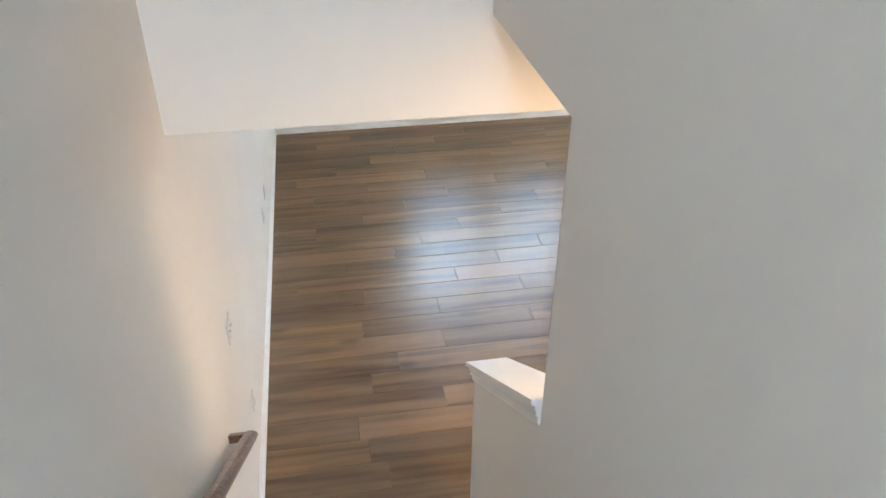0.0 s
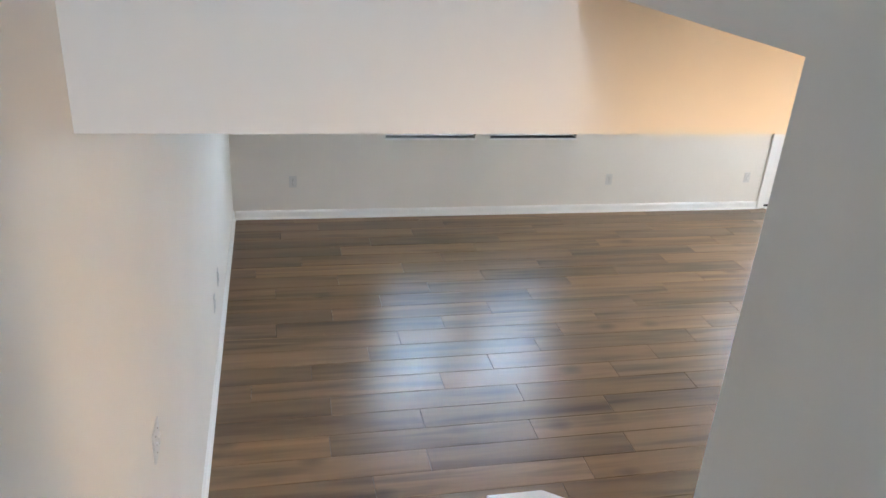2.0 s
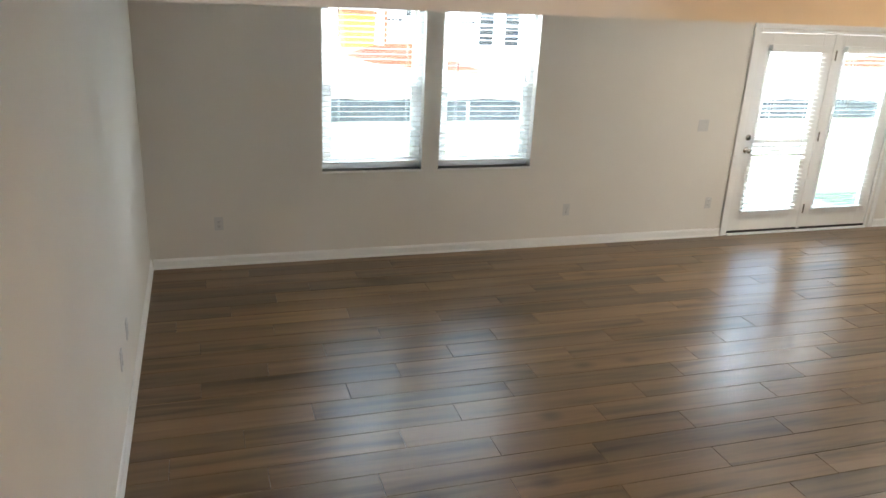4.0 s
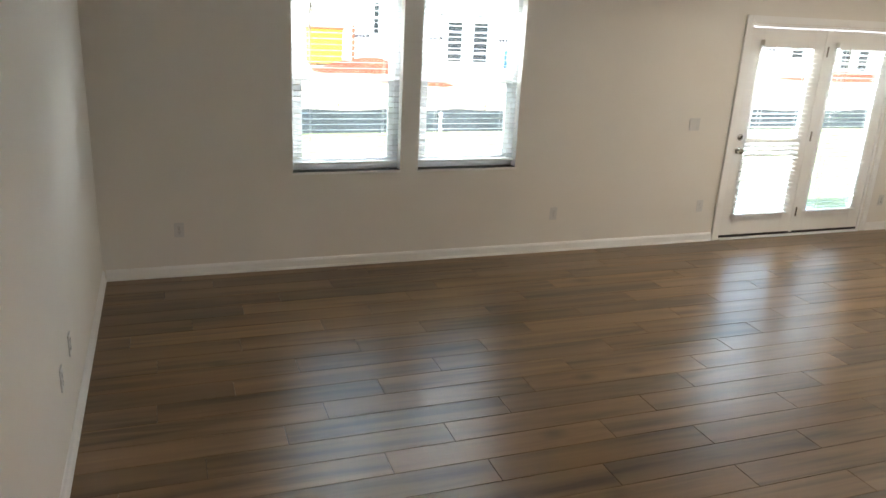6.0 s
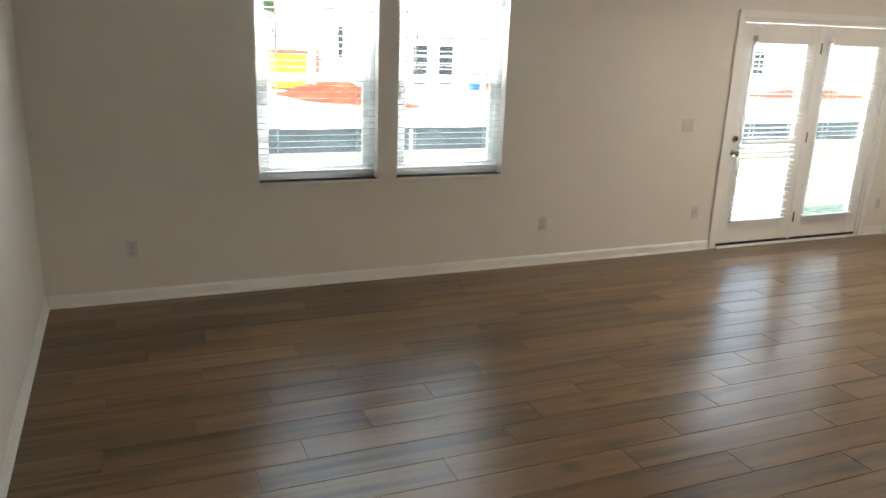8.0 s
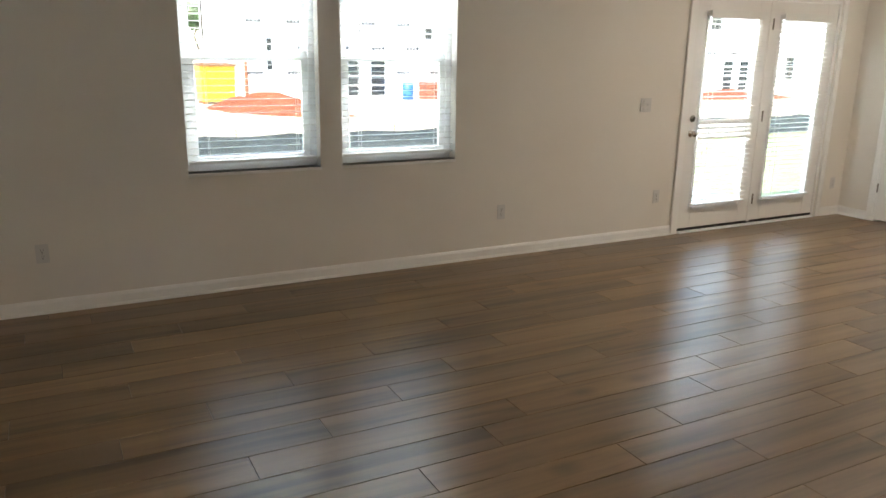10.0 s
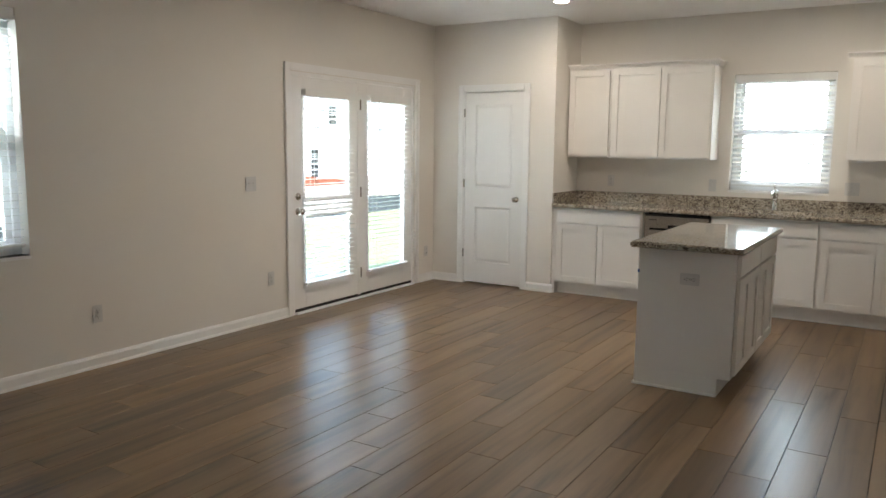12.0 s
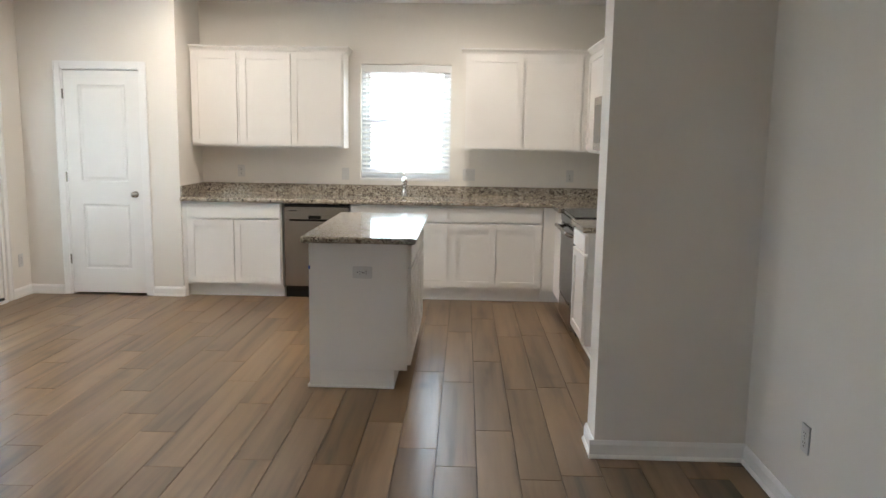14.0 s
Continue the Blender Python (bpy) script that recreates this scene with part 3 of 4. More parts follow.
lathe("deadbolt", [(0.032, 0), (0.032, 0.006), (0.024, 0.012), (0.022, 0.016), (0.004, 0.017)], NICKEL, pose(0.095, 0.011, 1.03, 90), ddoor)
boxes("deadbolt_turn", [(0.091, -0.022, 1.012, 0.099, -0.005, 1.048)], NICKEL, ddoor, 0.003)

# ---- pantry door ----
pdoor = thing("door_2", pose(PX, -0.375, 0, 0, 0, -90), "white two-panel pantry door, closed, with a nickel knob", "door", kind="structure")
PW, PH = 0.72, 2.05
boxes("casing", [(-0.052, -0.015, 0.001, 0.006, 0, PH + 0.052), (PW - 0.006, -0.015, 0.001, PW + 0.052, 0, PH + 0.052), (0.006, -0.015, PH - 0.006, PW - 0.006, 0, PH + 0.052)], TRIM, pdoor, 0.004)
boxes("casing", [(-0.057, -0.020, 0.001, -0.044, -0.002, PH + 0.057), (PW + 0.044, -0.020, 0.001, PW + 0.057, -0.002, PH + 0.057), (-0.044, -0.020, PH + 0.044, PW + 0.044, -0.002, PH + 0.057)], TRIM, pdoor, 0.004)
boxes("jamb", [(0, 0, 0, 0.018, 0.115, PH), (PW - 0.018, 0, 0, PW, 0.115, PH), (0.018, 0, PH - 0.018, PW - 0.018, 0.115, PH)], TRIM, pdoor)
x0, x1, z0, z1 = 0.021, PW - 0.021, 0.020, PH - 0.024
px0, px1 = x0 + 0.125, x1 - 0.125
PANELS = [(0.24, 0.835), (1.045, 1.905)]
items = [(x0, 0.006, z0, px0, 0.041, z1), (px1, 0.006, z0, x1, 0.041, z1)]
zz = z0
for a, c in PANELS + [(z1, z1)]:
    items.append((px0, 0.006, zz, px1, 0.041, a))
    zz = c
boxes("leaf", items, DOORP, pdoor)
for a, c in PANELS:
    bm = bmesh.new()
    rings = []
    for inset, y in ((0.0, 0.0062), (0.010, 0.013), (0.022, 0.013), (0.036, 0.009)):
        rings.append([bm.verts.new(v) for v in ((px0 + inset, y, a + inset), (px1 - inset, y, a + inset), (px1 - inset, y, c - inset), (px0 + inset, y, c - inset))])
    for q, r in zip(rings, rings[1:]):
        for i in range(4):
            j = (i + 1) % 4
            bm.faces.new((q[i], q[j], r[j], r[i]))
    bm.faces.new(rings[-1])
    add_box(bm, px0, 0.02, a, px1, 0.038, c)
    finish(bm, "panel", DOORP, pdoor)
for z in (0.33, 1.08, 1.82):
    boxes("hinge", [(0.006, -0.006, z - 0.045, 0.020, 0.004, z + 0.045)], NICKEL, pdoor, 0.003)
knob(pdoor, pose(PW - 0.085, 0.006, 0.93), 0.030, 0.025)
# unseen full board added behind the leaf, so its gaps show shaded lines
boxes("gap_backing", [(0.018, 0.043, 0.022, PW - 0.018, 0.055, PH - 0.018)], TRIM, pdoor)


# ---- outlets and switches ----
def outlet(m, sideways=False):
    o = thing("wall_outlet", m, "white duplex outlet with a cover plate on the wall", "outlet", "electrical outlets")
    boxes("plate", [(-0.036, -0.006, -0.058, 0.036, 0, 0.058)], PLATE, o, 0.003)
    for s in (-1, 1):
        bm = bmesh.new()
        add_lathe(bm, [(0.0172, 0), (0.0172, 0.002), (0.016, 0.0028)], pose(0, -0.0058, s * 0.0195, 90), 20)
        finish(bm, "receptacle", PLATE, o)
        boxes("slot", [(-0.0085, -0.0092, s * 0.0195 - 0.001, -0.006, -0.0085, s * 0.0195 + 0.009), (0.006, -0.0092, s * 0.0195, 0.0085, -0.0085, s * 0.0195 + 0.008), (-0.003, -0.0092, s * 0.0195 - 0.012, 0.003, -0.0085, s * 0.0195 - 0.006)], SLOT, o)
    lathe("screw", [(0.0035, 0), (0.003, 0.001)], NICKEL, pose(0, -0.0062, 0, 90), o, 10)
    return o


def switch(m, gangs, label="white toggle switch with a cover plate on the wall"):
    o = thing("light_switch", m, label, "switch", "light switches")
    w = 0.036 + 0.023 * (gangs - 1)
    boxes("plate", [(-w, -0.006, -0.058, w, 0, 0.058)], PLATE, o, 0.003)
    for g in range(gangs):
        x = (g - (gangs - 1) / 2) * 0.046
        boxes("rocker", [(x - 0.006, -0.014, -0.004, x + 0.006, -0.0055, 0.010)], PLATE, o, 0.002)
        boxes("screw", [(x - 0.002, -0.0072, -0.034, x + 0.002, -0.0058, -0.030), (x - 0.002, -0.0072, 0.030, x + 0.002, -0.0058, 0.034)], NICKEL, o)
    return o


first = outlet(pose(0.56, 0, 0.375))
for x, y, z, rz in ((3.765, 0, 0.36, 0), (5.36, 0, 0.365, 0), (7.72, 0, 0.33, 0), (0, -4.46, 0.43, 90), (0, -2.455, 0.44, 90), (0, -2.10, 0.45, 90), (3.89, NY, 0.357, 180),
                    (KX, -1.80, 1.134, -90), (KX, -5.01, 1.131, -90)):
    copy_thing(first, pose(x, y, z, 0, 0, rz))
two = switch(pose(5.155, 0, 1.16), 2)
copy_thing(two, pose(0, -4.765, 1.185, 0, 0, 90))
copy_thing(two, pose(KX, -4.03, 1.13, 0, 0, -90))
switch(pose(KX, -2.825, 1.12, 0, 0, -90), 1)

# ---- ceiling fittings ----
can = thing("recessed_light", pose(*CANS[0], CH), "round white recessed ceiling light, lit", "ceiling light", "recessed ceiling lights")
lathe("trim_ring", [(0.088, -0.001), (0.088, -0.005), (0.080, -0.009), (0.064, -0.009), (0.062, -0.004)], TRIM, Matrix(), can, 32)
lathe("lens", [(0.061, -0.003), (0.061, -0.010), (0.04, -0.013)], LENS, Matrix(), can, 32)
for x, y in CANS[1:] + [(1.9, -6.3)]:
    copy_thing(can, pose(x, y, CH))
vent = thing("ceiling_vent", pose(6.42, -1.72, CH), "white louvred air vent in the ceiling", "vent")
boxes("grille_frame", [(-0.16, -0.11, -0.008, 0.16, -0.085, -0.001), (-0.16, 0.085, -0.008, 0.16, 0.11, -0.001), (-0.16, -0.085, -0.008, -0.135, 0.085, -0.001), (0.135, -0.085, -0.008, 0.16, 0.085, -0.001)], TRIM, vent, 0.002)
for i in range(7):
    boxes("louvre", [(-0.135, -0.072 + i * 0.024, -0.007, 0.135, -0.060 + i * 0.024, -0.002)], NICKEL, vent)


# ---- kitchen cabinets ----
def shaker(name, parent, x0, z0, x1, z1, rail=0.056, panel=True):
    """A shaker front standing 20 mm out of the face at y = 0 towards -y."""
    if panel:
        it = [(x0, -0.021, z0, x0 + rail, -0.001, z1), (x1 - rail, -0.021, z0, x1, -0.001, z1), (x0 + rail, -0.021, z0, x1 - rail, -0.001, z0 + rail), (x0 + rail, -0.021, z1 - rail, x1 - rail, -0.001, z1), (x0 + rail, -0.009, z0 + rail, x1 - rail, -0.001, z1 - rail)]
        bm = bmesh.new()
        for k, t in enumerate(it):
            add_box(bm, *t, bevel=0.0 if k == 4 else 0.0015)
        return finish(bm, name, CAB, parent)
    return boxes(name, [(x0, -0.021, z0, x1, -0.001, z1)], CAB, parent, 0.002)


def base_unit(m, w, doors, drawers, label, depth=0.60, height=0.876, kick=True):
    u = thing("base_cabinet", m, label, "cabinet", "base cabinets")
    boxes("body", [(0, 0, 0.11, w, depth, height)], CAB, u, 0.001)
    if kick:
        boxes("toe_kick", [(0, 0.065, 0.0, w, depth, 0.11)], CAB, u)
        boxes("shoe_moulding", [(0, 0.052, 0.001, w, 0.0645, 0.016)], TRIM, u, 0.003)
    e = 0.016
    dw = (w - 2 * e) / max(drawers, 1)
    for i in range(drawers):
        shaker("drawer_front", u, e + i * dw + (0.004 if i else 0), 0.735, e + (i + 1) * dw - (0.004 if i < drawers - 1 else 0), 0.856, panel=False)
    n = doors
    dw = (w - 2 * e) / max(n, 1)
    for i in range(n):
        shaker("door", u, e + i * dw + (0.003 if i else 0), 0.135, e + (i + 1) * dw - (0.003 if i < n - 1 else 0), 0.718)
    return u


FX = 7.895
base_unit(pose(FX, -1.46, 0, 0, 0, -90), 0.88, 2, 1, "white painted base cabinet with two doors and one drawer")
boxes("filler", [(0, 0, 0.0, 0.037, 0.6, 0.876)], CAB, thing("cabinet_filler", pose(FX + 0.002, -1.4205, 0, 0, 0, -90), "narrow white painted filler strip", "filler"))
base_unit(pose(FX, -2.965, 0, 0, 0, -90), 0.895, 2, 1, "white painted sink cabinet with two doors and a false drawer")
base_unit(pose(FX, -3.86, 0, 0, 0, -90), 0.845, 2, 1, "white painted base cabinet with two doors and one drawer")
corner = thing("corner_cabinet", pose(0, 0, 0), "white painted blind corner cabinet", "cabinet", "base cabinets")
LY = -4.815
boxes("body", [(FX, RY + 0.004, 0.11, KX - 0.004, -4.707, 0.876), (7.375, RY + 0.004, 0.11, FX, LY, 0.876)], CAB, corner, 0.001)
boxes("toe_kick", [(FX + 0.06, RY + 0.006, 0, KX - 0.006, -4.708, 0.11), (7.376, RY + 0.006, 0, FX + 0.06, LY - 0.06, 0.11)], CAB, corner)
base_unit(pose(6.60, LY, 0, 0, 0, 180), 0.55, 1, 1, "white painted base cabinet with one door and one drawer")

# dishwasher
dish = thing("dishwasher", pose(FX, -2.352, 0, 0, 0, -90), "stainless steel dishwasher with a pocket handle", "dishwasher")
boxes("tub", [(0.004, 0.0, 0.105, 0.602, 0.56, 0.868)], BLACK, dish)
boxes("door", [(0.008, -0.024, 0.118, 0.598, -0.001, 0.845)], STEEL, dish, 0.003)
boxes("control_strip", [(0.008, -0.020, 0.848, 0.598, -0.001, 0.866)], BLACK, dish, 0.002)
boxes("handle_band", [(0.06, -0.034, 0.735, 0.56, -0.0245, 0.772)], STEEL, dish, 0.004)
boxes("handle_pocket", [(0.235, -0.0365, 0.738, 0.345, -0.0335, 0.768)], BLACK, dish, 0.001)
# black strip on the door, painted shade under the handle band
boxes("handle_shade_strip", [(0.06, -0.0262, 0.716, 0.56, -0.0243, 0.7345)], BLACK, dish)
boxes("badge", [(0.055, -0.0252, 0.806, 0.125, -0.0242, 0.813)], BLACK, dish)
boxes("kick_plate", [(0.006, 0.05, 0.0, 0.60, 0.07, 0.105)], BLACK, dish)

# counters, backsplash and sink
counter = thing("kitchen_counter", pose(0, 0, 0), "speckled grey and black granite countertop with backsplash", "countertop")
C0, C1 = 0.878, 0.915
EDGE = 7.855
SKX0, SKX1, SKY0, SKY1 = 7.98, 8.36, -3.79, -3.03
LEDGE = -4.775
boxes("slab", [(EDGE, SKY1, C0, KX, PY, C1), (EDGE, SKY0, C0, SKX0, SKY1, C1), (SKX1, SKY0, C0, KX, SKY1, C1), (EDGE, RY, C0, KX, SKY0, C1), (7.372, RY, C0, EDGE, LEDGE, C1)], GRANITE, counter)
boxes("end_slab", [(6.03, RY, C0, 6.602, LEDGE, C1)], GRANITE, counter, 0.003)
prism("edge_nosing", [(EDGE, C0), (EDGE - 0.006, C0 + 0.006), (EDGE - 0.008, C0 + 0.018), (EDGE - 0.006, C1 - 0.006), (EDGE, C1)], LEDGE, PY - 0.001, "y", GRANITE, counter)
boxes("backsplash", [(KX - 0.021, RY, C1, KX - 0.001, PY - 0.022, 1.017), (EDGE + 0.01, PY - 0.021, C1, KX - 0.001, PY - 0.001, 1.017), (7.37, RY + 0.001, C1, KX - 0.022, RY + 0.021, 1.017), (6.04, RY + 0.001, C1, 6.602, RY + 0.021, 1.017)], GRANITE, counter, 0.002)
sink = thing("sink", pose(0, 0, 0), "undermount stainless steel kitchen sink", "sink")
boxes("basin", [(SKX0 - 0.01, SKY0 - 0.01, 0.70, SKX1 + 0.01, SKY1 + 0.01, 0.705), (SKX0 - 0.012, SKY0, 0.705, SKX0, SKY1, 0.877), (SKX1, SKY0, 0.705, SKX1 + 0.012, SKY1, 0.877), (SKX0 - 0.012, SKY0 - 0.012, 0.705, SKX1 + 0.012, SKY0, 0.877), (SKX0 - 0.012, SKY1, 0.705, SKX1 + 0.012, SKY1 + 0.012, 0.877)], STEEL, sink)
lathe("drain", [(0.045, 0.0), (0.045, 0.004), (0.03, 0.005)], CHROME, pose(8.18, -3.41, 0.705), sink)
faucet = thing("faucet", pose(8.425, -3.41, C1), "chrome single-lever kitchen faucet", "faucet")
lathe("body", [(0.029, 0.0), (0.029, 0.006), (0.024, 0.012), (0.022, 0.12), (0.030, 0.135), (0.031, 0.165), (0.024, 0.185), (0.010, 0.192)], CHROME, Matrix(), faucet)
tube("spout", [(0, 0, 0.10), (-0.06, 0, 0.155), (-0.13, 0, 0.175), (-0.19, 0, 0.165), (-0.215, 0, 0.135)], 0.013, CHROME, faucet)
tube("lever", [(0, 0, 0.185), (-0.008, 0.004, 0.205), (-0.03, 0.008, 0.235)], 0.008, CHROME, faucet)


# upper cabinets with crown
def upper_unit(m, w, doors, label, z0=1.37, z1=2.245, depth=0.305, gap=0.003):
    u = thing("wall_cabinet", m, label, "cabinet", "wall cabinets")
    boxes("body", [(0, 0, z0, w, depth, z1)], CAB, u, 0.001)
    e = 0.016
    dw = (w - 2 * e) / doors
    for i in range(doors):
        shaker("door", u, e + i * dw + (gap if i else 0), z0 + 0.018, e + (i + 1) * dw - (gap if i < doors - 1 else 0), z1 - 0.016)
    return u


UX = 8.193
CROWN = [(0.0, 0.0), (-0.008, 0.0), (-0.012, 0.012), (-0.030, 0.030), (-0.042, 0.036), (-0.042, 0.050), (0.0, 0.050)]


def crown(m, length, e0=0.0, e1=0.0):
    ob = prism("crown_moulding", CROWN, -e0, length + e1, "x", CAB)
    ob.matrix_world = m
    return tagged(ob, "white painted crown strip on the wall cabinets", "moulding", kind="structure")


upper_unit(pose(UX, -1.432, 0, 0, 0, -90), 0.448, 1, "white painted wall cabinet with one door")
upper_unit(pose(UX, -1.882, 0, 0, 0, -90), 0.975, 2, "white painted wall cabinet with two doors")
crown(pose(UX - 0.001, -1.43, 2.2455, 0, 0, -90), 1.427, 0.0, 0.042)
crown(pose(UX - 0.001, -2.858, 2.2455), KX - UX)
upper_unit(pose(UX, -3.985, 0, 0, 0, -90), 1.075, 2, "white painted wall cabinet with two doors", gap=0.012)
crown(pose(UX - 0.001, -3.985, 2.2455, 0, 0, -90), 1.115, 0.042, 0.0)
upper_unit(pose(UX, RY + 0.3055, 0, 0, 0, 180), 0.80, 1, "white painted wall cabinet beside the microwave")
upper_unit(pose(7.362, RY + 0.3055, 0, 0, 0, 180), 0.762, 2, "white painted wall cabinet over the microwave", 1.83)
upper_unit(pose(6.60, RY + 0.3055, 0, 0, 0, 180), 0.55, 1, "white painted wall cabinet with one door")
crown(pose(UX, RY + 0.3065, 2.2455, 0, 0, 180), 2.143, 0.0, 0.0)
boxes("filler", [(0, 0, 1.37, 0.06, 0.02, 2.245)], CAB, thing("cabinet_filler", pose(UX, -5.0605, 0, 0, 0, -90), "narrow white painted filler strip", "filler"))
micro = thing("microwave", pose(7.361, -5.03, 1.40, 0, 0, 180), "stainless steel over-the-range microwave", "microwave")
boxes("case", [(0.002, 0.02, 0, 0.758, 0.395, 0.425)], STEEL, micro, 0.004)
boxes("door", [(0.004, 0, 0.004, 0.60, 0.0195, 0.421)], STEEL, micro, 0.003)
boxes("door_glass", [(0.05, -0.003, 0.06, 0.53, -0.0005, 0.36)], BLACK, micro, 0.001)
boxes("control_panel", [(0.604, 0, 0.004, 0.756, 0.0195, 0.421)], BLACK, micro, 0.002)
tube("handle", [(0.565, -0.001, 0.05), (0.565, -0.035, 0.07), (0.565, -0.035, 0.355), (0.565, -0.001, 0.375)], 0.009, STEEL, micro)

# range
oven = thing("range", pose(7.364, LY - 0.005, 0, 0, 0, 180), "black and stainless freestanding electric range", "range")
boxes("body", [(0.004, 0.02, 0.03, 0.756, 0.6, 0.895)], BLACK, oven, 0.003)
boxes("cooktop", [(0.001, -0.02, 0.8955, 0.759, 0.6, 0.925)], BLACK, oven, 0.006)
boxes("oven_door", [(0.012, -0.022, 0.24, 0.748, 0.0195, 0.82)], BLACK, oven, 0.005)
boxes("control_strip", [(0.006, -0.024, 0.825, 0.754, 0.0195, 0.894)], BLACK, oven, 0.004)
boxes("storage_drawer", [(0.012, -0.018, 0.06, 0.748, 0.0195, 0.232)], STEEL, oven, 0.004)
boxes("foot_plate", [(0.03, 0.05, 0.0, 0.73, 0.5, 0.03)], BLACK, oven)
tube("handle", [(0.05, -0.022, 0.775), (0.05, -0.062, 0.79), (0.08, -0.072, 0.795), (0.68, -0.072, 0.795), (0.71, -0.062, 0.79), (0.71, -0.022, 0.775)], 0.014, STEEL, oven)

# ---- island ----
island = thing("kitchen_island", pose(5.41, -3.09, 0), "white painted kitchen island with a granite top", "island")
IL, ID = 1.34, 0.575
boxes("body", [(0.02, -ID, 0.11, IL, -0.012, 0.877), (0.021, -ID + 0.072, 0.0, IL, -0.013, 0.109)], CAB, island, 0.001)
boxes("end_panel", [(0, -ID - 0.004, 0.112, 0.0195, 0, 0.877), (0.0, -ID + 0.071, 0.0, 0.0195, 0, 0.111)], CAB, island, 0.001)
boxes("back_panel", [(0.02, -0.0115, 0.0, IL, 0, 0.877)], CAB, island, 0.001)
boxes("shoe_moulding", [(-0.013, -ID + 0.072, 0.001, -0.0005, 0.012, 0.017), (0.0, 0.0005, 0.001, IL, 0.012, 0.017)], TRIM, island, 0.003)
fronts = thing("front_set", pose(0.02, -ID - 0.003, 0), "", "")
fronts.parent = island
half = (IL - 0.02) / 2
for i in range(2):
    shaker("drawer_front", fronts, 0.012 + i * half, 0.735, half - 0.008 + i * half, 0.856, panel=False)
    for k in range(2):
        q = (half - 0.02) / 2
        shaker("door", fronts, 0.012 + i * half + k * (q + 0.001), 0.135, 0.012 + i * half + (k + 1) * q - 0.001, 0.718)
bm = bmesh.new()
top = [(-0.085, 0.035), (-0.085, -ID - 0.055), (IL + 0.03, -ID - 0.055), (IL + 0.03, 0.035)]
add_prism(bm, top, 0.8785, 0.915, "z")
bmesh.ops.bevel(bm, geom=[e for e in bm.edges], offset=0.008, segments=3, affect="EDGES")
finish(bm, "top_slab", GRANITE, island)
io = outlet(pose(5.41, -3.405, 0.70, 0, 0, -90))
io.matrix_world = pose(5.4095, -3.405, 0.70, 0, 0, -90) @ pose(0, 0, 0, 0, 90, 0)
tape = boxes("painter_tape", [(5.400, -3.098, 0.715, 5.409, -3.088, 0.735)], TAPE)
tagged(tape, "small piece of blue painter's tape on the island", "tape")

# ---- outside ----
SLOPE = 0.027


def gz(y):
    return -0.3 - SLOPE * max(y, -5)


bm = bmesh.new()
ys = [-900, -60, 0.2, 4, 8, 12, 16, 20, 26, 33, 45, 70, 120, 900]
xs = [-900, -60, -20, -5, 0, 5, 10, 15, 20, 30, 45, 70, 120, 900]
grid = [[bm.verts.new((x, y, gz(min(y, 120)) + (0.05 * noise.noise((x * 0.3, y * 0.3, 0)) if 1 < y < 100 else 0))) for x in xs] for y in ys]
for r, s in zip(grid, grid[1:]):
    for i in range(len(xs) - 1):
        bm.faces.new((r[i], r[i + 1], s[i + 1], s[i]))
tagged(finish(bm, "ground", GROUND), "mown grass giving way to pale sandy building soil", "ground", kind="structure")


# assumed slab, added pale to brighten the door view and bounce sun inside
setting(boxes("patio", [(4.9, BW + 0.002, -0.42, 8.3, 3.6, -0.16)], CONCRETE, None, 0.01), "assumed pale broom-finished concrete patio slab", "patio")


def mound(name, cx, cy, rx, ry, h, turn, material, label):
    bm = bmesh.new()
    n, rings = 40, 9
    prev = None
    for k in range(rings + 1):
        f = k / rings
        ring = []
        for i in range(n):
            a = 2 * math.pi * i / n
            x, y = math.cos(a) * rx * f, math.sin(a) * ry * f
            c, s = math.cos(turn), math.sin(turn)
            X, Y = cx + x * c - y * s, cy + x * s + y * c
            w = 1 + 0.25 * noise.noise((X * 0.5, Y * 0.5, 3))
            X, Y = cx + (X - cx) * w, cy + (Y - cy) * w
            z = gz(Y) - 0.12 + h * (math.cos(f * math.pi) + 1) / 2 * (1 + 0.5 * noise.noise((X, Y, 1))) + 0.12 * (1 - f * f)
            ring.append(bm.verts.new((X, Y, z)))
        if prev:
            for i in range(n):
                j = (i + 1) % n
                bm.faces.new((prev[i], prev[j], ring[j], ring[i]))
        prev = ring
    return tagged(finish(bm, name, material, None, True), label, "soil", kind="stuff")


mound("dirt_mound", 8.6, 25.0, 2.4, 6.0, 0.6, 0.25, DIRT, "spread of red clay soil on the building site")
mound("dirt_mound", 19.5, 27.5, 3.2, 2.2, 0.6, 0, DIRT, "heap of red clay soil near the unfinished house")
mound("dirt_mound", 36, 27.0, 6.0, 2.4, 0.45, 0, DIRT, "heap of red clay soil near the unfinished house")

# silt fence
fence = thing("silt_fence", pose(0, 9.35, gz(9.35)), "black fabric silt fence on wooden stakes in the yard", "fence")
bm = bmesh.new()
cols = []
for i in range(91):
    x = -6 + i * 0.4
    y = 0.05 * noise.noise((x * 0.6, 0, 0))
    sag = 0.04 * abs(math.sin(x * math.pi / 1.6))
    cols.append([bm.verts.new((x, y + d, z)) for d, z in ((0, -0.1), (0.006 + 0.02 * noise.noise((x, 2, 0)), 0.25), (0, 0.50 - sag), (0.008, 0.50 - sag), (0.012, -0.1))])
for a, c in zip(cols, cols[1:]):
    for i in range(4):
        bm.faces.new((a[i], c[i], c[i + 1], a[i + 1]))
finish(bm, "fabric", SILT, fence)
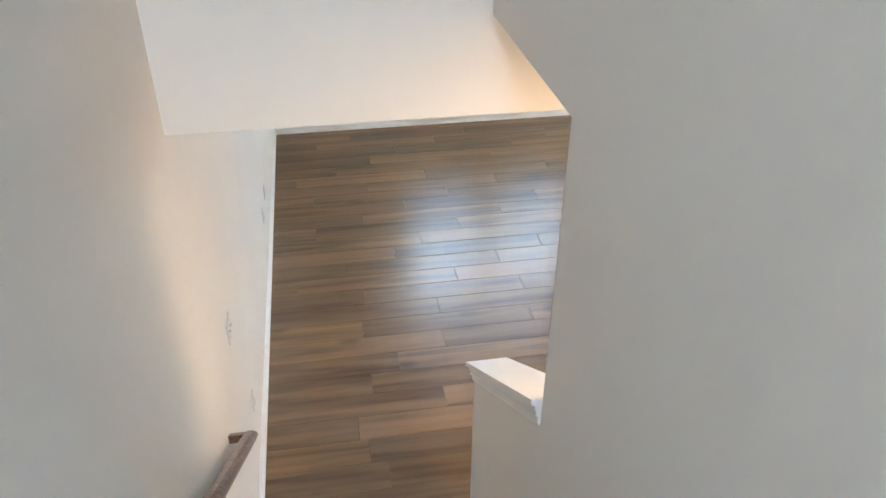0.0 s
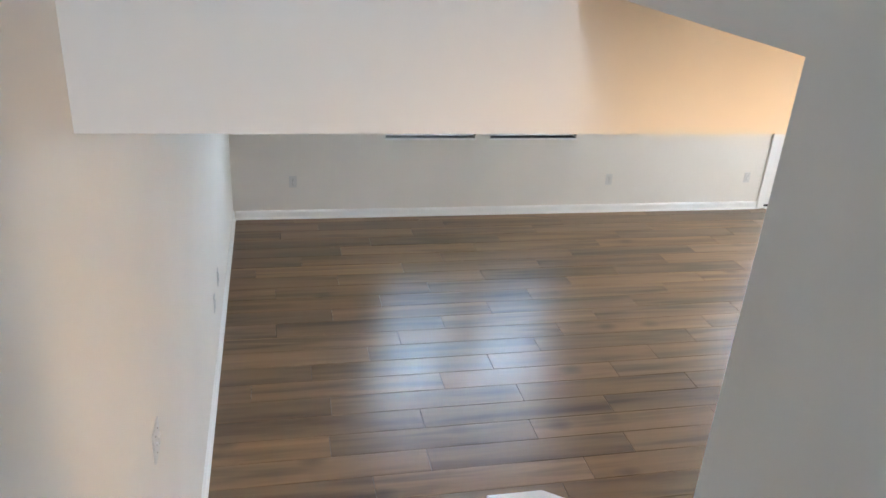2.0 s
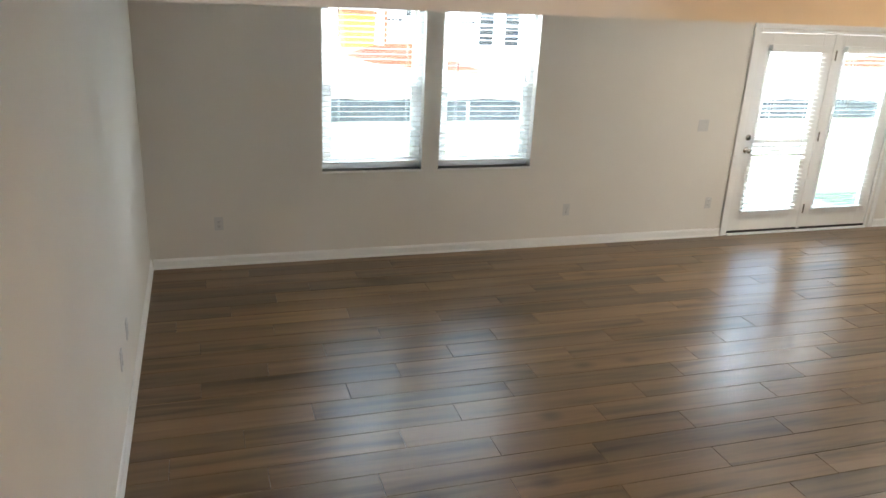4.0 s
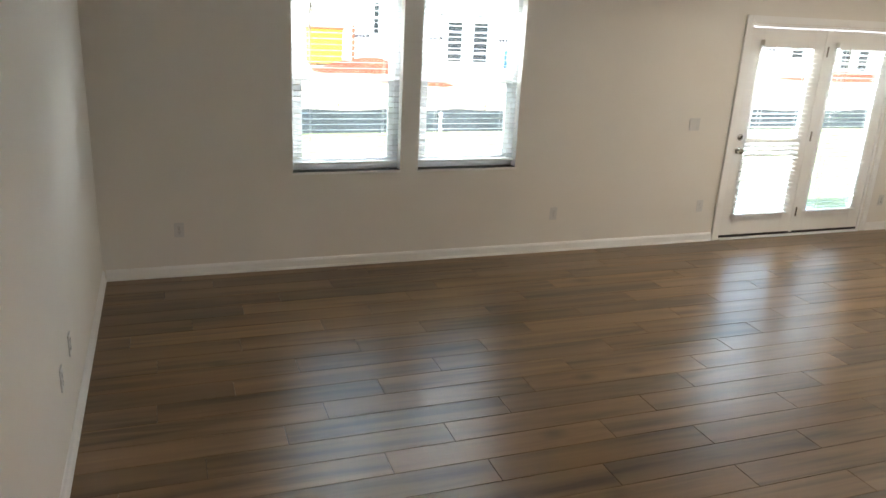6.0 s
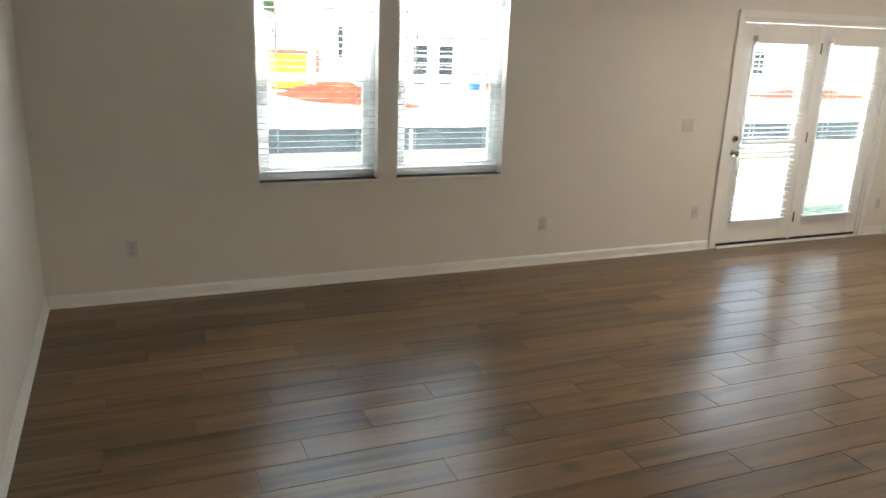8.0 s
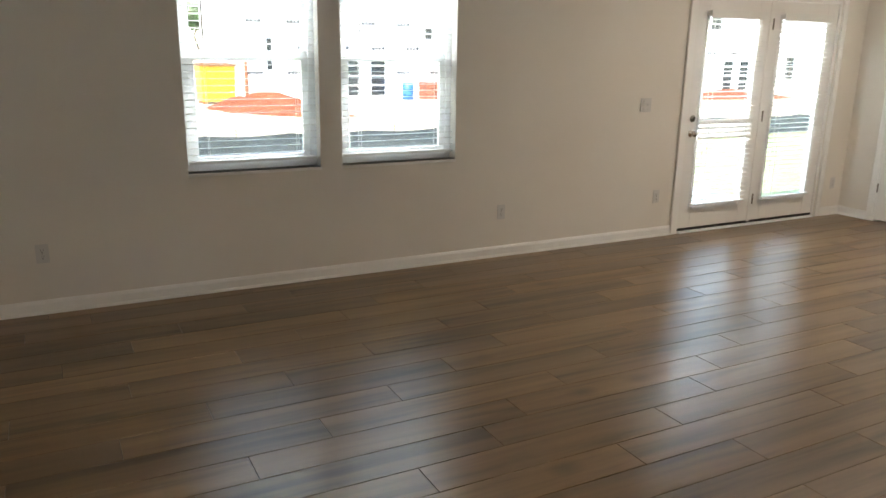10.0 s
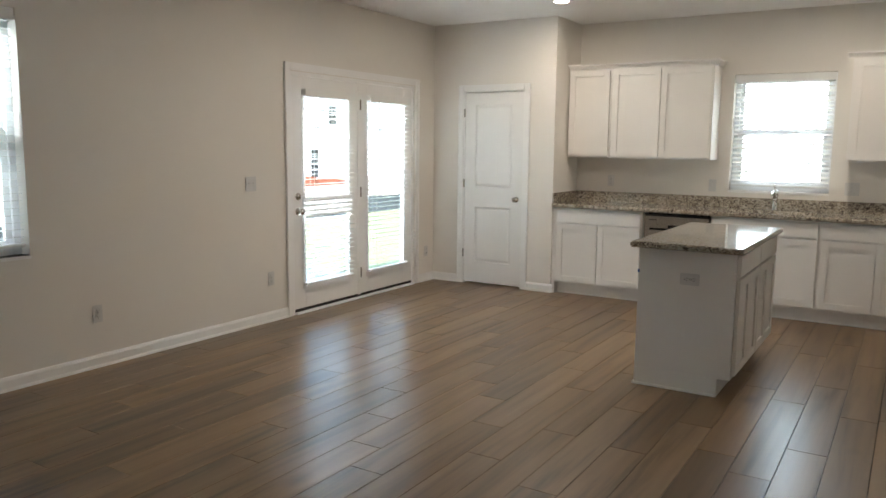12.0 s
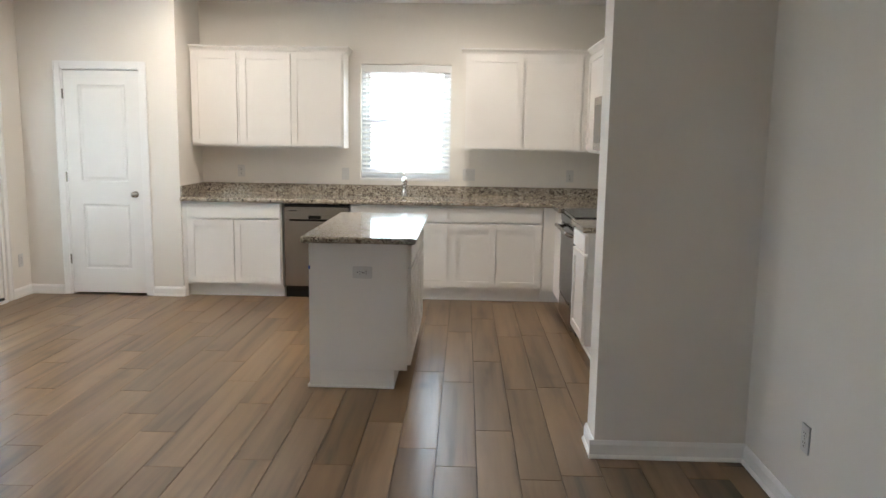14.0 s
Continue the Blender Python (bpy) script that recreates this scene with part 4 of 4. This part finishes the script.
for i in range(22):
    x = -5.8 + i * 1.6
    boxes("stake", [(x - 0.018, 0.014, -0.15, x + 0.018, 0.05, 0.62 + random.uniform(-0.05, 0.05))], STAKE, fence, 0.004)
marker = thing("marker_post", pose(5.9, 9.1, gz(9.1)), "white plastic marker post in the grass", "post")
lathe("post", [(0.035, -0.1), (0.035, 0.40), (0.03, 0.45), (0.012, 0.47)], VINYL, Matrix(), marker, 12)


def far_window(parent, x, z, w, h, rows=2):
    boxes("window", [(x - 0.07, -0.05, z - 0.07, x + w + 0.07, -0.001, z), (x - 0.07, -0.05, z + h, x + w + 0.07, -0.001, z + h + 0.07), (x - 0.07, -0.05, z, x, -0.001, z + h), (x + w, -0.05, z, x + w + 0.07, -0.001, z + h)] +
          [(x, -0.03, z + h * k / rows - 0.02, x + w, -0.006, z + h * k / rows + 0.02) for k in range(1, rows)], VINYL, parent)
    boxes("glass", [(x, -0.012, z, x + w, -0.002, z + h)], DARKGLASS, parent)


def wrapped_house(m, w, openings, label, height=6.3, depth=9.0):
    """An unfinished two-storey house clad in printed house wrap; its yard face lies in local y = 0."""
    h = thing("unfinished_house", m, label, "house", "unfinished houses")
    boxes("wall", [(0, 0, -0.3, w, depth, height)], WRAP, h)
    bm = bmesh.new()
    add_prism(bm, [(-0.5, height), (depth + 0.5, height), (depth / 2, height + 2.6)], -0.4, w + 0.4, "x")
    finish(bm, "roof", SHINGLE, h)
    boxes("foundation", [(-0.02, -0.03, -0.5, w + 0.02, depth + 0.02, 0.12)], SIDING, h)
    for o in openings:
        far_window(h, *o)
    bm = bmesh.new()
    r, z = 0, 1.28
    while z < height - 0.3:
        x = 0.5 + (r % 2) * 0.55
        while x < w - 1:
            if not any(o[0] - 0.95 < x < o[0] + o[2] + 0.2 and o[1] - 0.3 < z < o[1] + o[3] + 0.2 for o in openings):
                for a, c, zz in ((0, 0.16, 0), (0.2, 0.34, 0.01), (0.38, 0.52, 0.0), (0.56, 0.75, 0.02)):
                    add_box(bm, x + a, -0.006, z + zz, x + c, -0.001, z + zz + 0.15)
                add_box(bm, x + 0.05, -0.006, z + 0.2, x + 0.7, -0.001, z + 0.23)
            x += 1.97
        z += 1.22
        r += 1
    finish(bm, "wrap_print", PRINT, h)
    for k in range(1, int(w / 2.7)):
        boxes("seam_tape", [(k * 2.7, -0.004, 0.12, k * 2.7 + 0.05, -0.0005, height)], VINYL, h)
    return h


HB = gz(33)
wrapped_house(pose(9.2, 33, HB), 17.5, [(1.45, 1.5, 0.26, 1.5), (5.45, 0.20, 0.80, 2.0, 4), (6.90, 0.20, 0.80, 2.0, 4), (6.3, 5.75 - 0.0, 1.2, 1.1), (10.0, 3.1, 0.45, 0.55)], "unfinished two-storey house clad in white printed house wrap", 7.4)
wrapped_house(pose(31, 33, HB), 22, [(3.0, 0.9, 0.9, 1.5, 3), (6.5, 0.9, 0.9, 1.5, 3), (10.5, 0.2, 0.85, 2.0, 4), (12.0, 0.2, 0.85, 2.0, 4), (4.0, 4.0, 0.9, 1.4, 3), (9.0, 4.0, 0.9, 1.4, 3), (14, 4.0, 0.9, 1.4, 3), (16.5, 0.9, 0.9, 1.5, 3)], "unfinished two-storey house in white house wrap", 6.6)

bin_ = thing("site_container", pose(7.1, 31, gz(31)), "yellow steel container with a rusty rim on the building site", "container")
bm = bmesh.new()
add_prism(bm, [(0.05, 0.1), (1.5, 0.1), (1.55, 1.7), (0.0, 1.7)], 0, 1.4, "y")
finish(bm, "body", YELLOW, bin_)
boxes("rim", [(-0.06, -0.04, 1.66, 1.62, 0.0, 1.78), (-0.06, 1.4, 1.66, 1.62, 1.44, 1.78), (-0.06, 0.0, 1.66, 0.0, 1.4, 1.78), (1.56, 0, 1.66, 1.62, 1.4, 1.78)], RUST, bin_, 0.01)
boxes("rib", [(0.3 + k * 0.42, -0.045, 0.12, 0.36 + k * 0.42, -0.002, 1.66) for k in range(3)], YELLOW, bin_, 0.008)
boxes("skid", [(0.1, -0.02, -0.05, 0.25, 1.42, 0.1), (1.3, -0.02, -0.05, 1.45, 1.42, 0.1)], RUST, bin_, 0.01)
mast = thing("utility_post", pose(9.05, 30.6, gz(30.6)), "rusty steel post beside the site container", "post")
lathe("post", [(0.09, -0.3), (0.09, 0.6), (0.08, 1.7), (0.075, 1.9)], RUST, Matrix(), mast, 12)
barrel = thing("barrel", pose(17.6, 31.6, gz(31.6)), "blue plastic barrel by the unfinished house", "barrel")
lathe("drum", [(0.27, -0.05), (0.29, 0.05), (0.29, 0.28), (0.305, 0.30), (0.29, 0.32), (0.29, 0.55), (0.305, 0.57), (0.29, 0.59), (0.28, 0.85), (0.2, 0.88)], BLUE, Matrix(), barrel, 20)
pile = thing("brick_stack", pose(18.6, 31.5, gz(31.5)), "stack of red bricks on the ground by the house", "bricks")
for i in range(5):
    for k in range(3):
        boxes("pallet_layer", [(i * 0.62, 0, k * 0.3 - 0.03, i * 0.62 + 0.56, 0.9, k * 0.3 + 0.26)], BRICKPILE, pile, 0.02)


# trees
def tree(m, h, seed, label):
    rnd = random.Random(seed)
    t = thing("tree", m, label, "tree", "trees beyond the site")
    bm = bmesh.new()
    tops = []
    def limb(p, way, r, length, depth):
        q = p + way * length
        mm = Matrix.Translation(p) @ way.to_track_quat("Z", "Y").to_matrix().to_4x4()
        add_lathe(bm, [(r, 0), (r * 0.62, length)], mm, 7)
        if depth == 0:
            tops.append(q)
            return
        for _ in range(3):
            w = (way + Vector((rnd.uniform(-1, 1), rnd.uniform(-1, 1), rnd.uniform(-0.1, 0.7))) * 0.8).normalized()
            limb(p + way * length * rnd.uniform(0.6, 1.0), w, r * 0.55, length * rnd.uniform(0.5, 0.75), depth - 1)
    limb(Vector((0, 0, -0.3)), Vector((0, 0, 1)), h * 0.022, h * 0.45, 3)
    finish(bm, "trunk", BARK, t)
    bm = bmesh.new()
    for p in tops:
        for _ in range(34):
            c = p + Vector((rnd.gauss(0, 1), rnd.gauss(0, 1), rnd.gauss(0, 0.8))) * h * 0.055
            s = h * rnd.uniform(0.012, 0.024)
            q = Euler((rnd.uniform(0, 6), rnd.uniform(0, 6), rnd.uniform(0, 6))).to_matrix()
            vs = [bm.verts.new(c + q @ Vector(v) * s) for v in ((-1, 0, 0), (0, -0.6, 0.15), (1, 0, 0), (0, 0.6, 0.15))]
            bm.faces.new(vs)
    finish(bm, "foliage", LEAF, t)
    return t


a = tree(pose(12.0, 75, gz(75)), 9, 3, "leafy green tree beyond the building site")
c = tree(pose(20.0, 82, gz(82)), 11, 5, "tall leafy green tree beyond the building site")
for k, (x, y, rz) in enumerate(((-4, 70, 40), (3.5, 80, 150), (8, 74, 250), (16, 79, 90), (24, 85, 200), (29, 78, 20), (33, 90, 130), (-12, 76, 300), (70, 78, 10), (62, 84, 77))):
    copy_thing(a if k % 2 else c, pose(x, y, gz(min(y, 120)), 0, 0, rz))

# ---- floor planks ----
PWD, PLN = 0.188, 1.22
GAP = 0.0026
OFFS = [0.78, 0.43, 0.01, 0.95, 0.60, 0.22, 0.88, 0.38, 1.18, 0.79, 0.38, 0.02, 1.0, 0.60, 0.22, 0.70, 0.02, 0.67, 1.21, 0.88]
floor = setting(boxes("floor", [(0.0, -9.2, -0.3, KX, 0.0, -0.012)], RUBBER), "grey-brown wood plank floor with staggered joints", "floor")


def plank_mesh(bm, x0, y0, x1, y1):
    """A board with its top edges eased."""
    e, t = 0.0011, 0.0
    lo = [bm.verts.new(v) for v in ((x0, y0, -0.011), (x1, y0, -0.011), (x1, y1, -0.011), (x0, y1, -0.011))]
    md = [bm.verts.new(v) for v in ((x0, y0, t - e), (x1, y0, t - e), (x1, y1, t - e), (x0, y1, t - e))]
    hi = [bm.verts.new(v) for v in ((x0 + e, y0 + e, t), (x1 - e, y0 + e, t), (x1 - e, y1 - e, t), (x0 + e, y1 - e, t))]
    bm.faces.new(hi)
    for p, q in ((lo, md), (md, hi)):
        for i in range(4):
            j = (i + 1) % 4
            bm.faces.new((p[i], p[j], q[j], q[i]))


shared = {}
rnd = random.Random(11)
rest = bmesh.new()
for r in range(-1, 49):
    ya, yb = -0.122 - PWD * (r + 1), -0.122 - PWD * r
    ya, yb = max(ya, -9.19), min(yb, -0.001)
    if yb - ya < 0.02:
        continue
    o = OFFS[r] if 0 <= r < len(OFFS) else rnd.uniform(0, PLN)
    x = o - PLN
    while x < KX:
        xa, xb = max(x, 0.001), min(x + PLN, KX - 0.001)
        x += PLN
        if xb - xa < 0.02:
            continue
        if r > 28:
            if xb > SX:
                plank_mesh(rest, max(xa, SX) + GAP / 2, ya + GAP / 2, xb - GAP / 2, yb - GAP / 2)
            continue
        key = (round(xb - xa, 3), round(yb - ya, 3))
        if key not in shared:
            pm = bmesh.new()
            plank_mesh(pm, -(xb - xa - GAP) / 2, -(yb - ya - GAP) / 2, (xb - xa - GAP) / 2, (yb - ya - GAP) / 2)
            bmesh.ops.recalc_face_normals(pm, faces=pm.faces)
            me = bpy.data.meshes.new("plank")
            pm.to_mesh(me)
            pm.free()
            me.materials.append(PLANK)
            shared[key] = me
        p = new("plank", shared[key])
        p.parent = floor
        p.location = ((xa + xb) / 2, (ya + yb) / 2, 0)
tagged(finish(rest, "hall_planks", PLANK, floor), kind="stuff")
